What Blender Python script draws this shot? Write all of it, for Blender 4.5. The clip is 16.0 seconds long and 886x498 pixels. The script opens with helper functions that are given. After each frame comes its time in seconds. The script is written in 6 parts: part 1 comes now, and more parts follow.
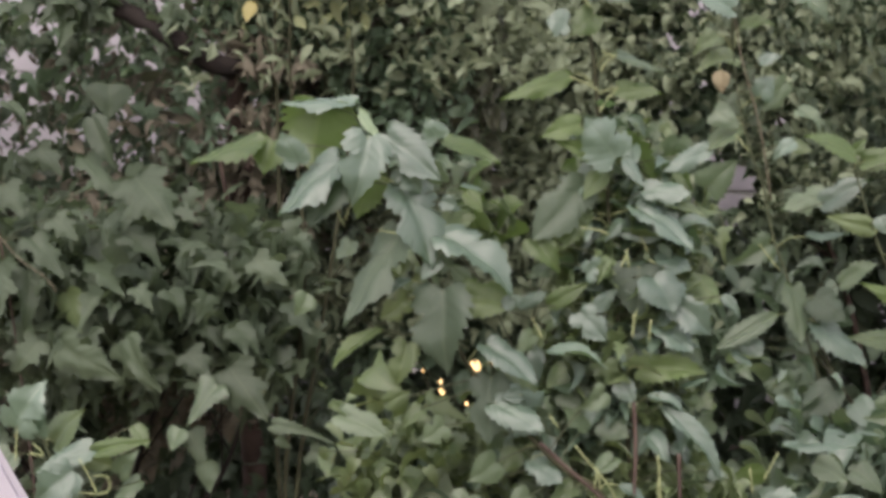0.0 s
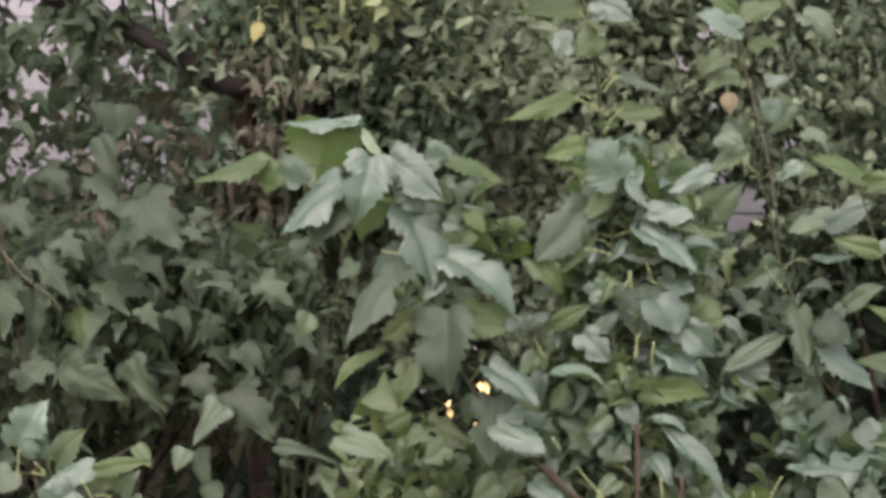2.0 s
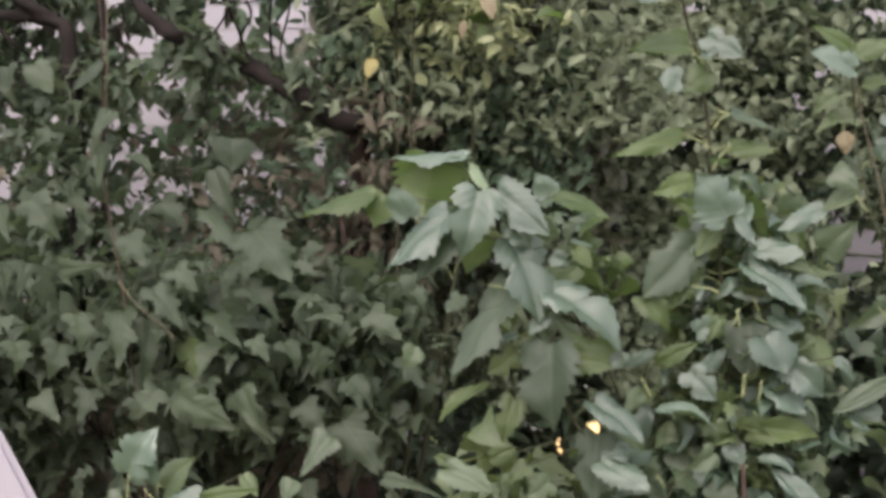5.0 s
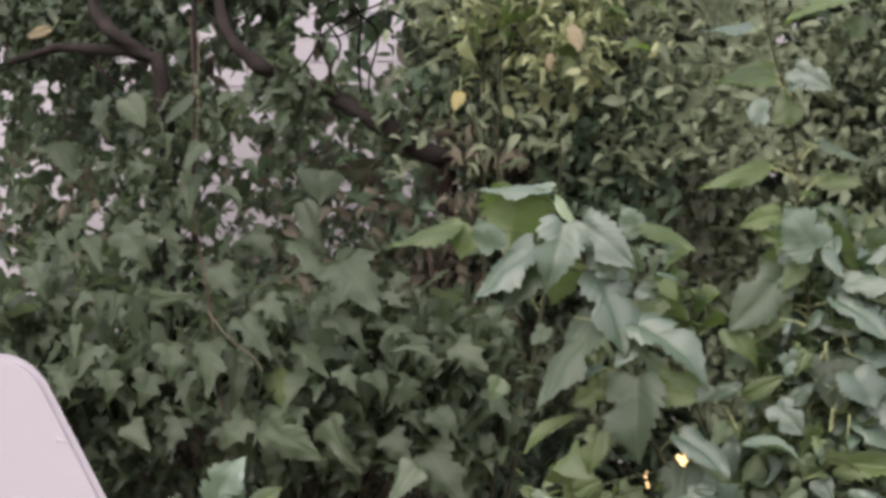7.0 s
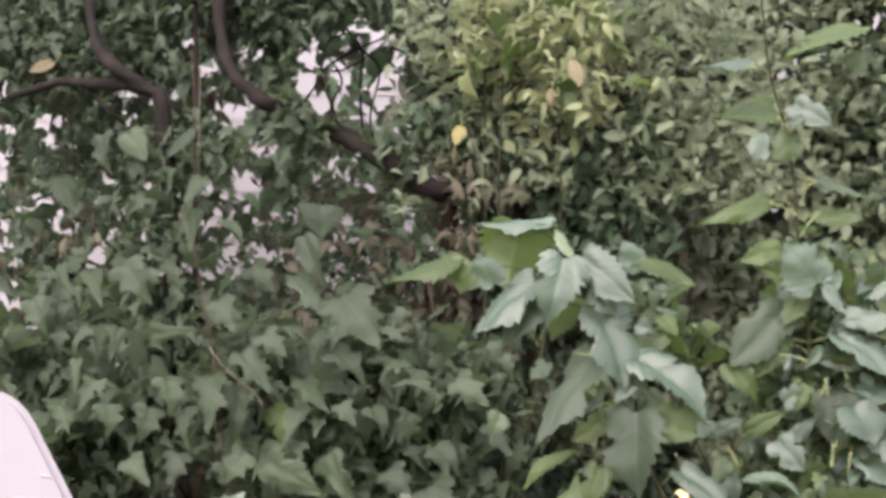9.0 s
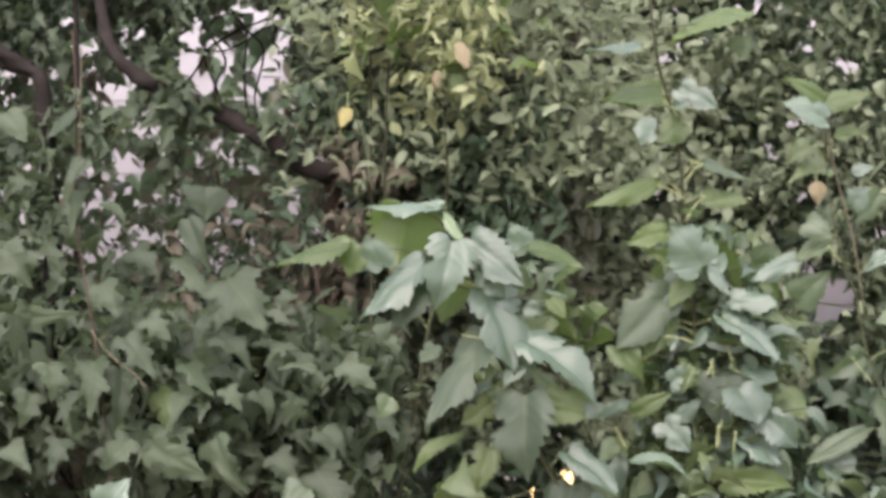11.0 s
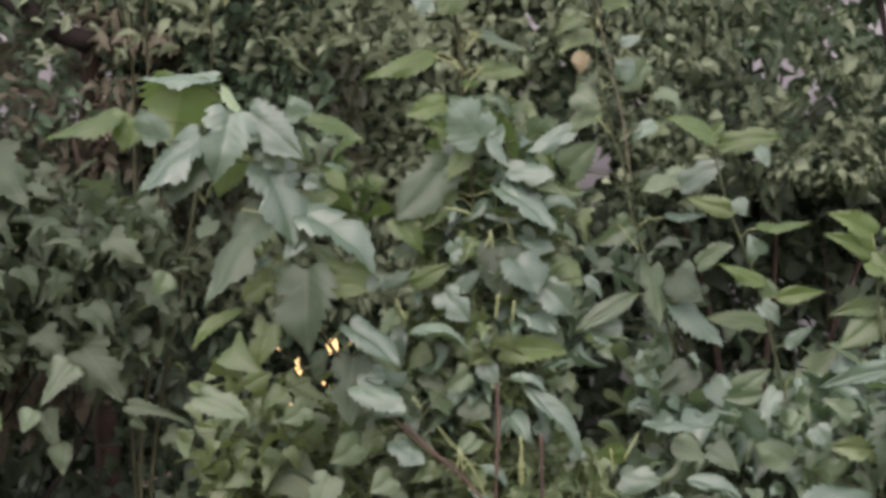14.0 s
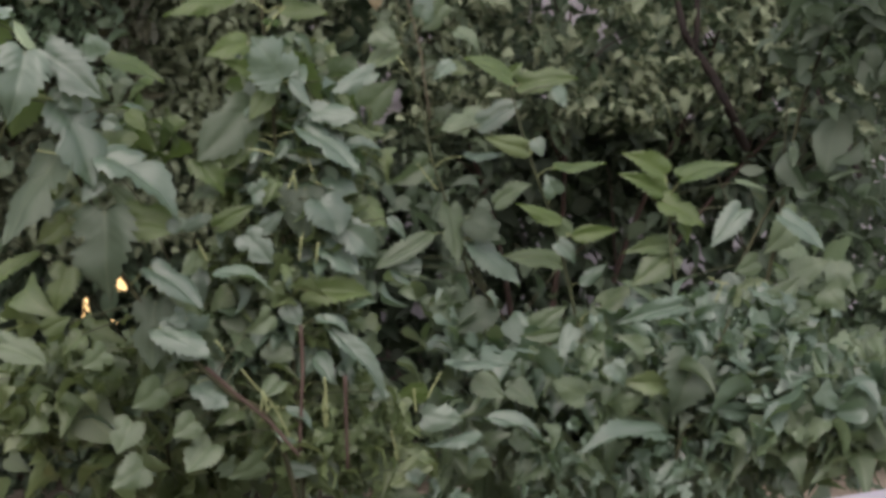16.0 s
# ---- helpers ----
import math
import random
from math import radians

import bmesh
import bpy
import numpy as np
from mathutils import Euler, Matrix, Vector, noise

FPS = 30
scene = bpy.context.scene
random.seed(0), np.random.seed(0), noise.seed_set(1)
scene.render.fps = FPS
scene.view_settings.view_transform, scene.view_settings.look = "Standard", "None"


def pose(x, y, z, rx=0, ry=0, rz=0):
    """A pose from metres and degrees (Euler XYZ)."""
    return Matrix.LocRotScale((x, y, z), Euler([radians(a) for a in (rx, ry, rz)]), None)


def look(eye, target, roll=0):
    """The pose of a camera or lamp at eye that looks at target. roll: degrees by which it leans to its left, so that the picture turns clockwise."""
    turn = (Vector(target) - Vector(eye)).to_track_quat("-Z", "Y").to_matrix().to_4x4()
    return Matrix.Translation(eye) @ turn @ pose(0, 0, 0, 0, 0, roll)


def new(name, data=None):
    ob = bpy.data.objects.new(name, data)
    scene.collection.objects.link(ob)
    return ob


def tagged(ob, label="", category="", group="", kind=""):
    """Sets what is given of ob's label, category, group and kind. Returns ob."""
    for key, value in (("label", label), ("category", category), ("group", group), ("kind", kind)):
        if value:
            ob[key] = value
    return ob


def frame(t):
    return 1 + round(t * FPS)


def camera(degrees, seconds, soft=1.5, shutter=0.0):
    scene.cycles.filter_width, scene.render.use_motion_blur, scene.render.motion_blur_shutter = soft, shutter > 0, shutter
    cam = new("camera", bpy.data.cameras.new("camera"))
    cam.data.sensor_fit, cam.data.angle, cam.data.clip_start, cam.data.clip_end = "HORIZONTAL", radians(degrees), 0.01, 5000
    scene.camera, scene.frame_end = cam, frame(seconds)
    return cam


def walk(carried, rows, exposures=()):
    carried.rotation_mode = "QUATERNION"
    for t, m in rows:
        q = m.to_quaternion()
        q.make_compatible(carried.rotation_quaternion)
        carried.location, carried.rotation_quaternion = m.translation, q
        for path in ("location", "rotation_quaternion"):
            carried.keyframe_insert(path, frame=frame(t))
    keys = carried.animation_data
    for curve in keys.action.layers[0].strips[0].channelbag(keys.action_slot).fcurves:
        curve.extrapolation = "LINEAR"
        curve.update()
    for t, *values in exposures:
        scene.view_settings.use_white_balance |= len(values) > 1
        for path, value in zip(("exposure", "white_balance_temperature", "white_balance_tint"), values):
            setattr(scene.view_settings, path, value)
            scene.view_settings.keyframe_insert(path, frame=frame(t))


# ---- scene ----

# ---------------------------------------------------------------- camera
cam = camera(30, 16.0, soft=3.7)
# seconds, place, heading to the left, tilt up, lean
PATH = [
    (0.0, 0.0007, -0.0028, 0.9499, -0.058, 0.036, -0.500),
    (0.5, 0.0048, -0.0012, 0.9497, -0.001, 0.161, -0.472),
    (1.0, 0.0090, -0.0000, 0.9495, -0.098, 0.238, -0.451),
    (1.5, 0.0143, 0.0005, 0.9490, 0.020, 0.440, -0.358),
    (2.0, 0.0184, 0.0011, 0.9482, 0.465, 0.794, -0.271),
    (2.5, 0.0220, 0.0018, 0.9461, 0.854, 1.105, -0.114),
    (3.0, 0.0242, 0.0023, 0.9430, 1.220, 1.321, 0.098),
    (3.5, 0.0256, 0.0019, 0.9409, 1.864, 1.518, 0.245),
    (4.0, 0.0280, 0.0003, 0.9402, 2.874, 1.704, 0.397),
    (4.5, 0.0312, -0.0019, 0.9407, 3.761, 1.969, 0.569),
    (5.0, 0.0334, -0.0036, 0.9411, 4.525, 2.147, 0.598),
    (5.2, 0.0343, -0.0043, 0.9413, 4.858, 2.222, 0.600),
    (7.3, 0.0405, -0.0141, 0.9422, 7.954, 3.318, 0.936),
    (7.5, 0.0415, -0.0138, 0.9423, 8.130, 3.403, 0.972),
    (8.0, 0.0432, -0.0138, 0.9422, 8.368, 3.781, 1.063),
    (8.2, 0.0441, -0.0131, 0.9427, 8.457, 3.970, 1.059),
    (10.3, 0.0377, -0.0086, 0.9421, 5.191, 4.565, 0.791),
    (10.5, 0.0362, -0.0069, 0.9429, 4.817, 4.392, 0.783),
    (11.0, 0.0320, -0.0023, 0.9447, 3.617, 3.795, 0.640),
    (11.5, 0.0271, 0.0019, 0.9462, 2.179, 2.941, 0.507),
    (12.0, 0.0200, 0.0057, 0.9461, 0.779, 1.993, 0.436),
    (12.5, 0.0138, 0.0088, 0.9477, -0.486, 1.229, 0.312),
    (13.0, 0.0050, 0.0115, 0.9480, -1.988, 0.587, 0.166),
    (13.5, -0.0054, 0.0146, 0.9501, -3.674, -0.088, -0.000),
    (14.0, -0.0134, 0.0174, 0.9546, -5.149, -0.801, -0.162),
    (14.5, -0.0180, 0.0208, 0.9597, -6.764, -1.612, -0.229),
    (15.0, -0.0250, 0.0237, 0.9634, -8.670, -2.291, -0.135),
    (15.5, -0.0339, 0.0251, 0.9668, -10.661, -2.810, -0.201),
    (16.0, -0.0429, 0.0259, 0.9695, -12.699, -3.217, -0.086),
]


def aim(x, y, z, yaw, pitch, roll):
    a, b = radians(yaw), radians(pitch)
    ahead = Vector((-math.sin(a) * math.cos(b), math.cos(a) * math.cos(b), math.sin(b)))
    eye = Vector((x, y, z))
    return look(eye, eye + ahead, roll)


walk(cam, [(row[0], aim(*row[1:])) for row in PATH],
     exposures=[(0.0, 1.58, 6640, 22), (1.5, 1.66, 6640, 22), (3.0, 1.77, 6640, 22), (3.5, 1.78, 6640, 22), (4.5, 1.61, 6640, 22), (7.5, 1.54, 6640, 22), (8.0, 1.71, 6640, 22), (10.5, 2.07, 6620, 23), (11.5, 2.08, 6620, 23), (12.5, 2.05, 6620, 23), (13.0, 1.94, 6620, 23), (13.5, 1.71, 6620, 23), (14.5, 1.58, 6620, 23), (15.5, 1.37, 6620, 22), (16.0, 1.15, 6620, 21)])

# ---------------------------------------------------------------- sky and sun
world = bpy.data.worlds.new("overcast_sky")
scene.world = world
world.use_nodes = True
wn, wl = world.node_tree.nodes, world.node_tree.links
sky = wn.new("ShaderNodeTexSky")
sky.sky_type = "NISHITA"
sky.sun_disc = False
sky.sun_elevation, sky.sun_rotation = radians(51), radians(193)
sky.air_density, sky.dust_density, sky.ozone_density = 1.0, 4.5, 1.0
bg = wn["Background"]
bg.inputs["Strength"].default_value = 0.15
pale = wn.new("ShaderNodeHueSaturation")
pale.inputs["Saturation"].default_value = 0.55
wl.new(sky.outputs["Color"], pale.inputs["Color"])
wl.new(pale.outputs["Color"], bg.inputs["Color"])

sun_data = bpy.data.lights.new("sun", "SUN")
sun_data.energy, sun_data.angle, sun_data.color = 1.4, radians(135), (1.0, 0.96, 0.9)
sun = new("sun", sun_data)
sun.matrix_world = look((-1.0, -3.6, 5.3), (0, 0.6, 0.0))

# ---------------------------------------------------------------- materials


class Nodes:
    """Short hand for node materials."""

    def __init__(self, name):
        self.m = bpy.data.materials.new(name)
        self.m.use_nodes = True
        self.t = self.m.node_tree
        self.b = self.t.nodes["Principled BSDF"]
        self.out = self.t.nodes["Material Output"]

    def add(self, kind, **values):
        n = self.t.nodes.new(kind)
        for k, v in values.items():
            n.inputs[k].default_value = v
        return n

    def link(self, a, b):
        self.t.links.new(a, b)

    def math(self, op, a, b):
        n = self.t.nodes.new("ShaderNodeMath")
        n.operation = op
        for i, v in enumerate((a, b)):
            if isinstance(v, (int, float)):
                n.inputs[i].default_value = v
            else:
                self.link(v, n.inputs[i])
        return n.outputs[0]

    def ramp(self, fac, stops):
        n = self.t.nodes.new("ShaderNodeValToRGB")
        e = n.color_ramp.elements
        e[0].position, e[0].color = stops[0][0], (*stops[0][1], 1)
        e[1].position, e[1].color = stops[-1][0], (*stops[-1][1], 1)
        for p, c in stops[1:-1]:
            s = e.new(p)
            s.color = (*c, 1)
        self.link(fac, n.inputs["Fac"])
        return n.outputs["Color"]

    def mix(self, fac, a, b, mode="MIX"):
        n = self.t.nodes.new("ShaderNodeMix")
        n.data_type, n.blend_type = "RGBA", mode
        for i, v in ((0, fac), (6, a), (7, b)):
            if isinstance(v, (int, float)):
                n.inputs[i].default_value = v
            elif isinstance(v, tuple):
                n.inputs[i].default_value = (*v, 1)
            else:
                self.link(v, n.inputs[i])
        return n.outputs[2]

    def noise(self, scale, detail=3.0, coord=None):
        n = self.add("ShaderNodeTexNoise", Scale=scale, Detail=detail)
        c = self.t.nodes.new("ShaderNodeTexCoord") if coord is None else None
        self.link(c.outputs["Object"] if c else coord, n.inputs["Vector"])
        return n.outputs["Fac"]

    def bump(self, height, strength, distance=0.002):
        n = self.add("ShaderNodeBump", Strength=strength, Distance=distance)
        self.link(height, n.inputs["Height"])
        self.link(n.outputs["Normal"], self.b.inputs["Normal"])
        return n.outputs["Normal"]


def leaf_material(name, dark, mid, light, glow, rough, spec, through_part, single):
    """Leaf: pale veins from the leaf's own UV, blotches, gloss on top and light let through."""
    s = Nodes(name)
    uv = s.t.nodes.new("ShaderNodeUVMap").outputs["UV"]
    sep = s.add("ShaderNodeSeparateXYZ")
    s.link(uv, sep.inputs[0])
    across = s.math("ABSOLUTE", s.math("SUBTRACT", sep.outputs[0], 0.5), 0.0)
    mid_rib = s.math("LESS_THAN", across, 0.018)
    slant = s.math("SUBTRACT", sep.outputs[1], s.math("MULTIPLY", across, 0.75))
    saw = s.math("FRACT", s.math("MULTIPLY", slant, 7.5), 0.0)
    side = s.math("GREATER_THAN", s.math("ABSOLUTE", s.math("SUBTRACT", saw, 0.5), 0.0), 0.455)
    veins = s.math("MAXIMUM", mid_rib, s.math("MULTIPLY", side, 0.55))
    if single:
        rnd = s.t.nodes.new("ShaderNodeObjectInfo").outputs["Random"]
    else:
        rnd = s.t.nodes.new("ShaderNodeNewGeometry").outputs["Random Per Island"]
    base = s.ramp(rnd, [(0.0, tuple(0.9 * c for c in dark)), (0.55, mid), (1.0, tuple(1.08 * c for c in light))])
    blotch = s.noise(9.0 if single else 14.0, 4.0, uv if single else None)
    base = s.mix(s.math("MULTIPLY", blotch, 0.45), base, (dark[0] * 0.75, dark[1] * 0.8, dark[2] * 0.8))
    rusty = s.math("GREATER_THAN", s.noise(31.0, 2.0, uv if single else None), 0.72)
    base = s.mix(s.math("MULTIPLY", rusty, 0.35), base, (0.12, 0.10, 0.03))
    base = s.mix(s.math("MULTIPLY", veins, 0.28), base, (light[0] * 1.5, light[1] * 1.35, light[2] * 1.3))
    s.link(base, s.b.inputs["Base Color"])
    s.b.inputs["Roughness"].default_value = rough
    s.b.inputs["Specular IOR Level"].default_value = spec
    if name.startswith("glossy"):
        s.b.inputs["Coat Weight"].default_value = 0.04
        s.b.inputs["Coat Roughness"].default_value = 0.45
    h = s.math("ADD", s.math("MULTIPLY", veins, -0.6), s.noise(60.0, 2.0, uv if single else None))
    nrm = s.bump(h, 0.25, 0.001)
    tr = s.t.nodes.new("ShaderNodeBsdfTranslucent")
    s.link(s.mix(0.6, base, glow), tr.inputs["Color"])
    s.link(nrm, tr.inputs["Normal"])
    mx = s.add("ShaderNodeMixShader", Fac=through_part)
    s.link(s.b.outputs[0], mx.inputs[1])
    s.link(tr.outputs[0], mx.inputs[2])
    s.link(mx.outputs[0], s.out.inputs["Surface"])
    return s.m


LEAF = {}

for one in (True, False):
    k = "" if one else "_mass"
    # g: glossy mature   m: mature, duller   d: dark, with shade put into its colour   h: d lightened to lift shaded gaps   l: young lime   k: olive   p: pale bud
    LEAF["g" + k] = leaf_material("glossy_leaf" + k, (0.0404, 0.0693, 0.0465), (0.0549, 0.0884, 0.0601), (0.0706, 0.1076, 0.0759), (0.143, 0.2483, 0.0627), 0.46, 0.6, 0.28, one)
    LEAF["m" + k] = leaf_material("mature_leaf" + k, (0.0501, 0.0775, 0.0423), (0.0683, 0.0997, 0.0555), (0.0885, 0.123, 0.0705), (0.1556, 0.2362, 0.0799), 0.48, 0.46, 0.38, one)
    LEAF["v" + k] = leaf_material("climber_leaf" + k, (0.0307, 0.0474, 0.0259), (0.0433, 0.0638, 0.036), (0.0577, 0.082, 0.0479), (0.1038, 0.1445, 0.0609), 0.6, 0.35, 0.42, one)
    # dark green taken further down: shade painted into covered and deep leaves
    LEAF["d" + k] = leaf_material("shade_dark_leaf" + k, (0.033, 0.0517, 0.0319), (0.0451, 0.066, 0.0418), (0.0572, 0.0803, 0.0506), (0.0978, 0.161, 0.0667), 0.55, 0.32, 0.36, one)
    LEAF["h" + k] = leaf_material("lightened_leaf" + k, (0.0544, 0.0892, 0.0545), (0.0744, 0.1139, 0.0714), (0.0944, 0.1385, 0.0864), (0.1551, 0.2503, 0.1058), 0.55, 0.32, 0.36, one)
    LEAF["l" + k] = leaf_material("young_lime_leaf" + k, (0.0453, 0.0742, 0.0236), (0.0571, 0.0901, 0.0293), (0.0713, 0.1057, 0.0357), (0.1457, 0.2416, 0.0465), 0.46, 0.4, 0.44, one)
    LEAF["k" + k] = leaf_material("olive_leaf" + k, (0.0462, 0.0725, 0.0295), (0.0616, 0.0902, 0.0374), (0.079, 0.1078, 0.0452), (0.1728, 0.2285, 0.0592), 0.46, 0.38, 0.3, one)
    LEAF["y" + k] = leaf_material("pale_fading_leaf" + k, (0.1877, 0.2176, 0.1079), (0.2346, 0.2635, 0.1398), (0.2817, 0.3072, 0.1706), (0.2885, 0.3438, 0.1491), 0.5, 0.45, 0.5, one)
    LEAF["o" + k] = leaf_material("grey_olive_leaf" + k, (0.0516, 0.059, 0.0368), (0.0705, 0.0771, 0.048), (0.0912, 0.0968, 0.064), (0.1032, 0.1148, 0.056), 0.5, 0.45, 0.46, one)
    LEAF["b" + k] = leaf_material("small_hedge_leaf" + k, (0.1292, 0.1612, 0.0999), (0.1601, 0.1944, 0.1245), (0.1946, 0.2315, 0.1517), (0.2001, 0.2466, 0.1363), 0.6, 0.25, 0.5, one)
# brown dead leaves, and the gap filler; colour raised to lift shade
LEAF["r"] = LEAF["r_mass"] = leaf_material("dead_leaf_gap_fill", (0.112, 0.102, 0.074), (0.146, 0.134, 0.100), (0.180, 0.166, 0.124), (0.15, 0.14, 0.10), 0.7, 0.2, 0.4, False)
LEAF["p"] = leaf_material("pale_bud", (0.12, 0.17, 0.10), (0.14, 0.19, 0.11), (0.16, 0.21, 0.13), (0.2, 0.27, 0.1), 0.5, 0.4, 0.25, True)
LEAF["w"] = leaf_material("yellow_autumn_leaf", (0.15, 0.135, 0.045), (0.18, 0.16, 0.055), (0.20, 0.18, 0.065), (0.20, 0.18, 0.05), 0.55, 0.3, 0.35, True)
LEAF["t"] = leaf_material("tan_withered_leaf", (0.13, 0.112, 0.066), (0.155, 0.134, 0.080), (0.175, 0.152, 0.095), (0.17, 0.15, 0.085), 0.65, 0.2, 0.3, True)


def bark_material(name, a, b, scale, rough=0.85):
    s = Nodes(name)
    n = s.noise(scale, 6.0)
    s.link(s.ramp(n, [(0.3, a), (0.7, b)]), s.b.inputs["Base Color"])
    s.b.inputs["Roughness"].default_value = rough
    s.b.inputs["Specular IOR Level"].default_value = 0.15
    s.bump(n, 0.6, 0.004)
    return s.m


STEM = bark_material("reddish_green_stem", (0.017, 0.017, 0.009), (0.033, 0.036, 0.018), 40)
GREEN_STEM = bark_material("green_stem", (0.027, 0.033, 0.017), (0.05, 0.06, 0.03), 50, 0.6)
PETIOLE = bark_material("pale_petiole", (0.12, 0.145, 0.065), (0.165, 0.185, 0.09), 60, 0.55)
DRY_STEM = bark_material("dry_pale_stem", (0.06, 0.055, 0.036), (0.10, 0.088, 0.06), 60)
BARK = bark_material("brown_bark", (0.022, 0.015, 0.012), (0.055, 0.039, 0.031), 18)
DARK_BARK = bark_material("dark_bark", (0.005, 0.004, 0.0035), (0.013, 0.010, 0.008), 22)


def plain(name, base, var, scale, rough, spec=0.5, bump=0.1):
    s = Nodes(name)
    n = s.noise(scale, 5.0)
    s.link(s.ramp(n, [(0.25, base), (0.8, var)]), s.b.inputs["Base Color"])
    fine = s.noise(scale * 14, 3.0)
    s.link(s.math("ADD", rough - 0.06, s.math("MULTIPLY", fine, 0.12)), s.b.inputs["Roughness"])
    s.b.inputs["Specular IOR Level"].default_value = spec
    s.bump(fine, bump, 0.001)
    return s.m


# pale paint dimmed: colour replaces the shade the hedges would cast on it
PAINT = plain("shade_dimmed_paint", (0.225, 0.22, 0.232), (0.195, 0.19, 0.2), 2.5, 0.6)
# white plastic greyed down, the chair's shade painted into its base colour
PLASTIC = plain("shade_greyed_plastic", (0.205, 0.198, 0.216), (0.188, 0.18, 0.197), 9.0, 0.42, 0.5, 0.05)
SCUFF = plain("grey_scuff", (0.25, 0.23, 0.24), (0.4, 0.38, 0.39), 80.0, 0.8)
# dark brown imitates the shaded gap seen low between the shrubs
FOOTING = plain("shade_brown_plaster", (0.05, 0.041, 0.034), (0.075, 0.062, 0.05), 6.0, 0.9)
# soil made lighter so that it reflects fill light up into the leaves
earth = Nodes("lightened_leafy_soil")
patch, crumb, grit = earth.noise(0.9, 4.0), earth.noise(11.0, 6.0), earth.noise(70.0, 4.0)
tone = earth.ramp(crumb, [(0.3, (0.11, 0.09, 0.068)), (0.5, (0.19, 0.16, 0.125)), (0.72, (0.28, 0.24, 0.185))])
tone = earth.mix(earth.math("MULTIPLY", patch, 0.8), tone, (0.15, 0.13, 0.095))
tone = earth.mix(earth.math("MULTIPLY", earth.math("GREATER_THAN", grit, 0.62), 0.6), tone, (0.26, 0.20, 0.13))
earth.link(tone, earth.b.inputs["Base Color"])
earth.b.inputs["Roughness"].default_value = 0.95
earth.b.inputs["Specular IOR Level"].default_value = 0.2
earth.bump(earth.math("ADD", crumb, earth.math("MULTIPLY", grit, 0.5)), 0.9, 0.02)
SOIL = earth.m
FRAME = plain("white_window_frame", (0.75, 0.73, 0.72), (0.68, 0.66, 0.65), 8.0, 0.5)
lit = Nodes("warm_lit_pane")
lit.b.inputs["Base Color"].default_value = (0.6, 0.4, 0.15, 1)
lit.b.inputs["Roughness"].default_value = 0.2
glow_n = lit.noise(7.0, 2.0)
lit.link(lit.ramp(glow_n, [(0.3, (1.0, 0.60, 0.22)), (0.65, (1.0, 0.76, 0.36))]), lit.b.inputs["Emission Color"])
lit.b.inputs["Emission Strength"].default_value = 0.8
LIT = lit.m

# ---------------------------------------------------------------- mesh helpers


def part(name, bm, material, parent, label=""):
    me = bpy.data.meshes.new(name)
    bm.to_mesh(me)
    bm.free()
    me.materials.append(material)
    ob = new(name, me)
    ob.parent = parent
    if parent is not None:
        ob.matrix_parent_inverse = Matrix.Translation(-parent.location)
    return tagged(ob, label) if label else ob


def smooth_line(points, steps=5):
    """A smooth line through the points (Catmull-Rom)."""
    p = [Vector(q) for q in points]
    p = [2 * p[0] - p[1]] + p + [2 * p[-1] - p[-2]]
    out = []
    for i in range(1, len(p) - 2):
        a, b, c, d = p[i - 1:i + 3]
        for k in range(steps):
            t = k / steps
            out.append(0.5 * (2 * b + (c - a) * t + (2 * a - 5 * b + 4 * c - d) * t * t + (3 * b - a - 3 * c + d) * t ** 3))
    out.append(p[-2])
    return out


def tube(bm, line, r0, r1, sides=6, rough=0.0):
    """A tapered tube along a line of points, closed at both ends."""
    rings = []
    n = len(line)
    for i, c in enumerate(line):
        way = (line[min(i + 1, n - 1)] - line[max(i - 1, 0)]).normalized()
        side = way.cross(Vector((0.13, 1, 0.21))).normalized()
        up = side.cross(way)
        r = r0 + (r1 - r0) * i / (n - 1)
        ring = []
        for k in range(sides):
            a = 2 * math.pi * k / sides
            q = r * (1 + rough * noise.noise(c * 25 + Vector((math.cos(a), math.sin(a), 0))))
            ring.append(bm.verts.new(c + q * (math.cos(a) * side + math.sin(a) * up)))
        rings.append(ring)
    for a, b in zip(rings, rings[1:]):
        for k in range(sides):
            f = bm.faces.new((a[k], a[(k + 1) % sides], b[(k + 1) % sides], b[k]))
            f.smooth = True
    bm.faces.new(rings[0][::-1])
    bm.faces.new(rings[-1])
    return bm


def block(bm, lo, hi, bevel=0.0):
    """A box between two corners, its edges rounded."""
    m = Matrix.LocRotScale([(a + b) / 2 for a, b in zip(lo, hi)], None, [b - a for a, b in zip(lo, hi)])
    v = bmesh.ops.create_cube(bm, size=1.0, matrix=m)["verts"]
    if bevel:
        edges = list({e for q in v for e in q.link_edges})
        bmesh.ops.bevel(bm, geom=edges, offset=bevel, segments=2, affect="EDGES")
    return bm


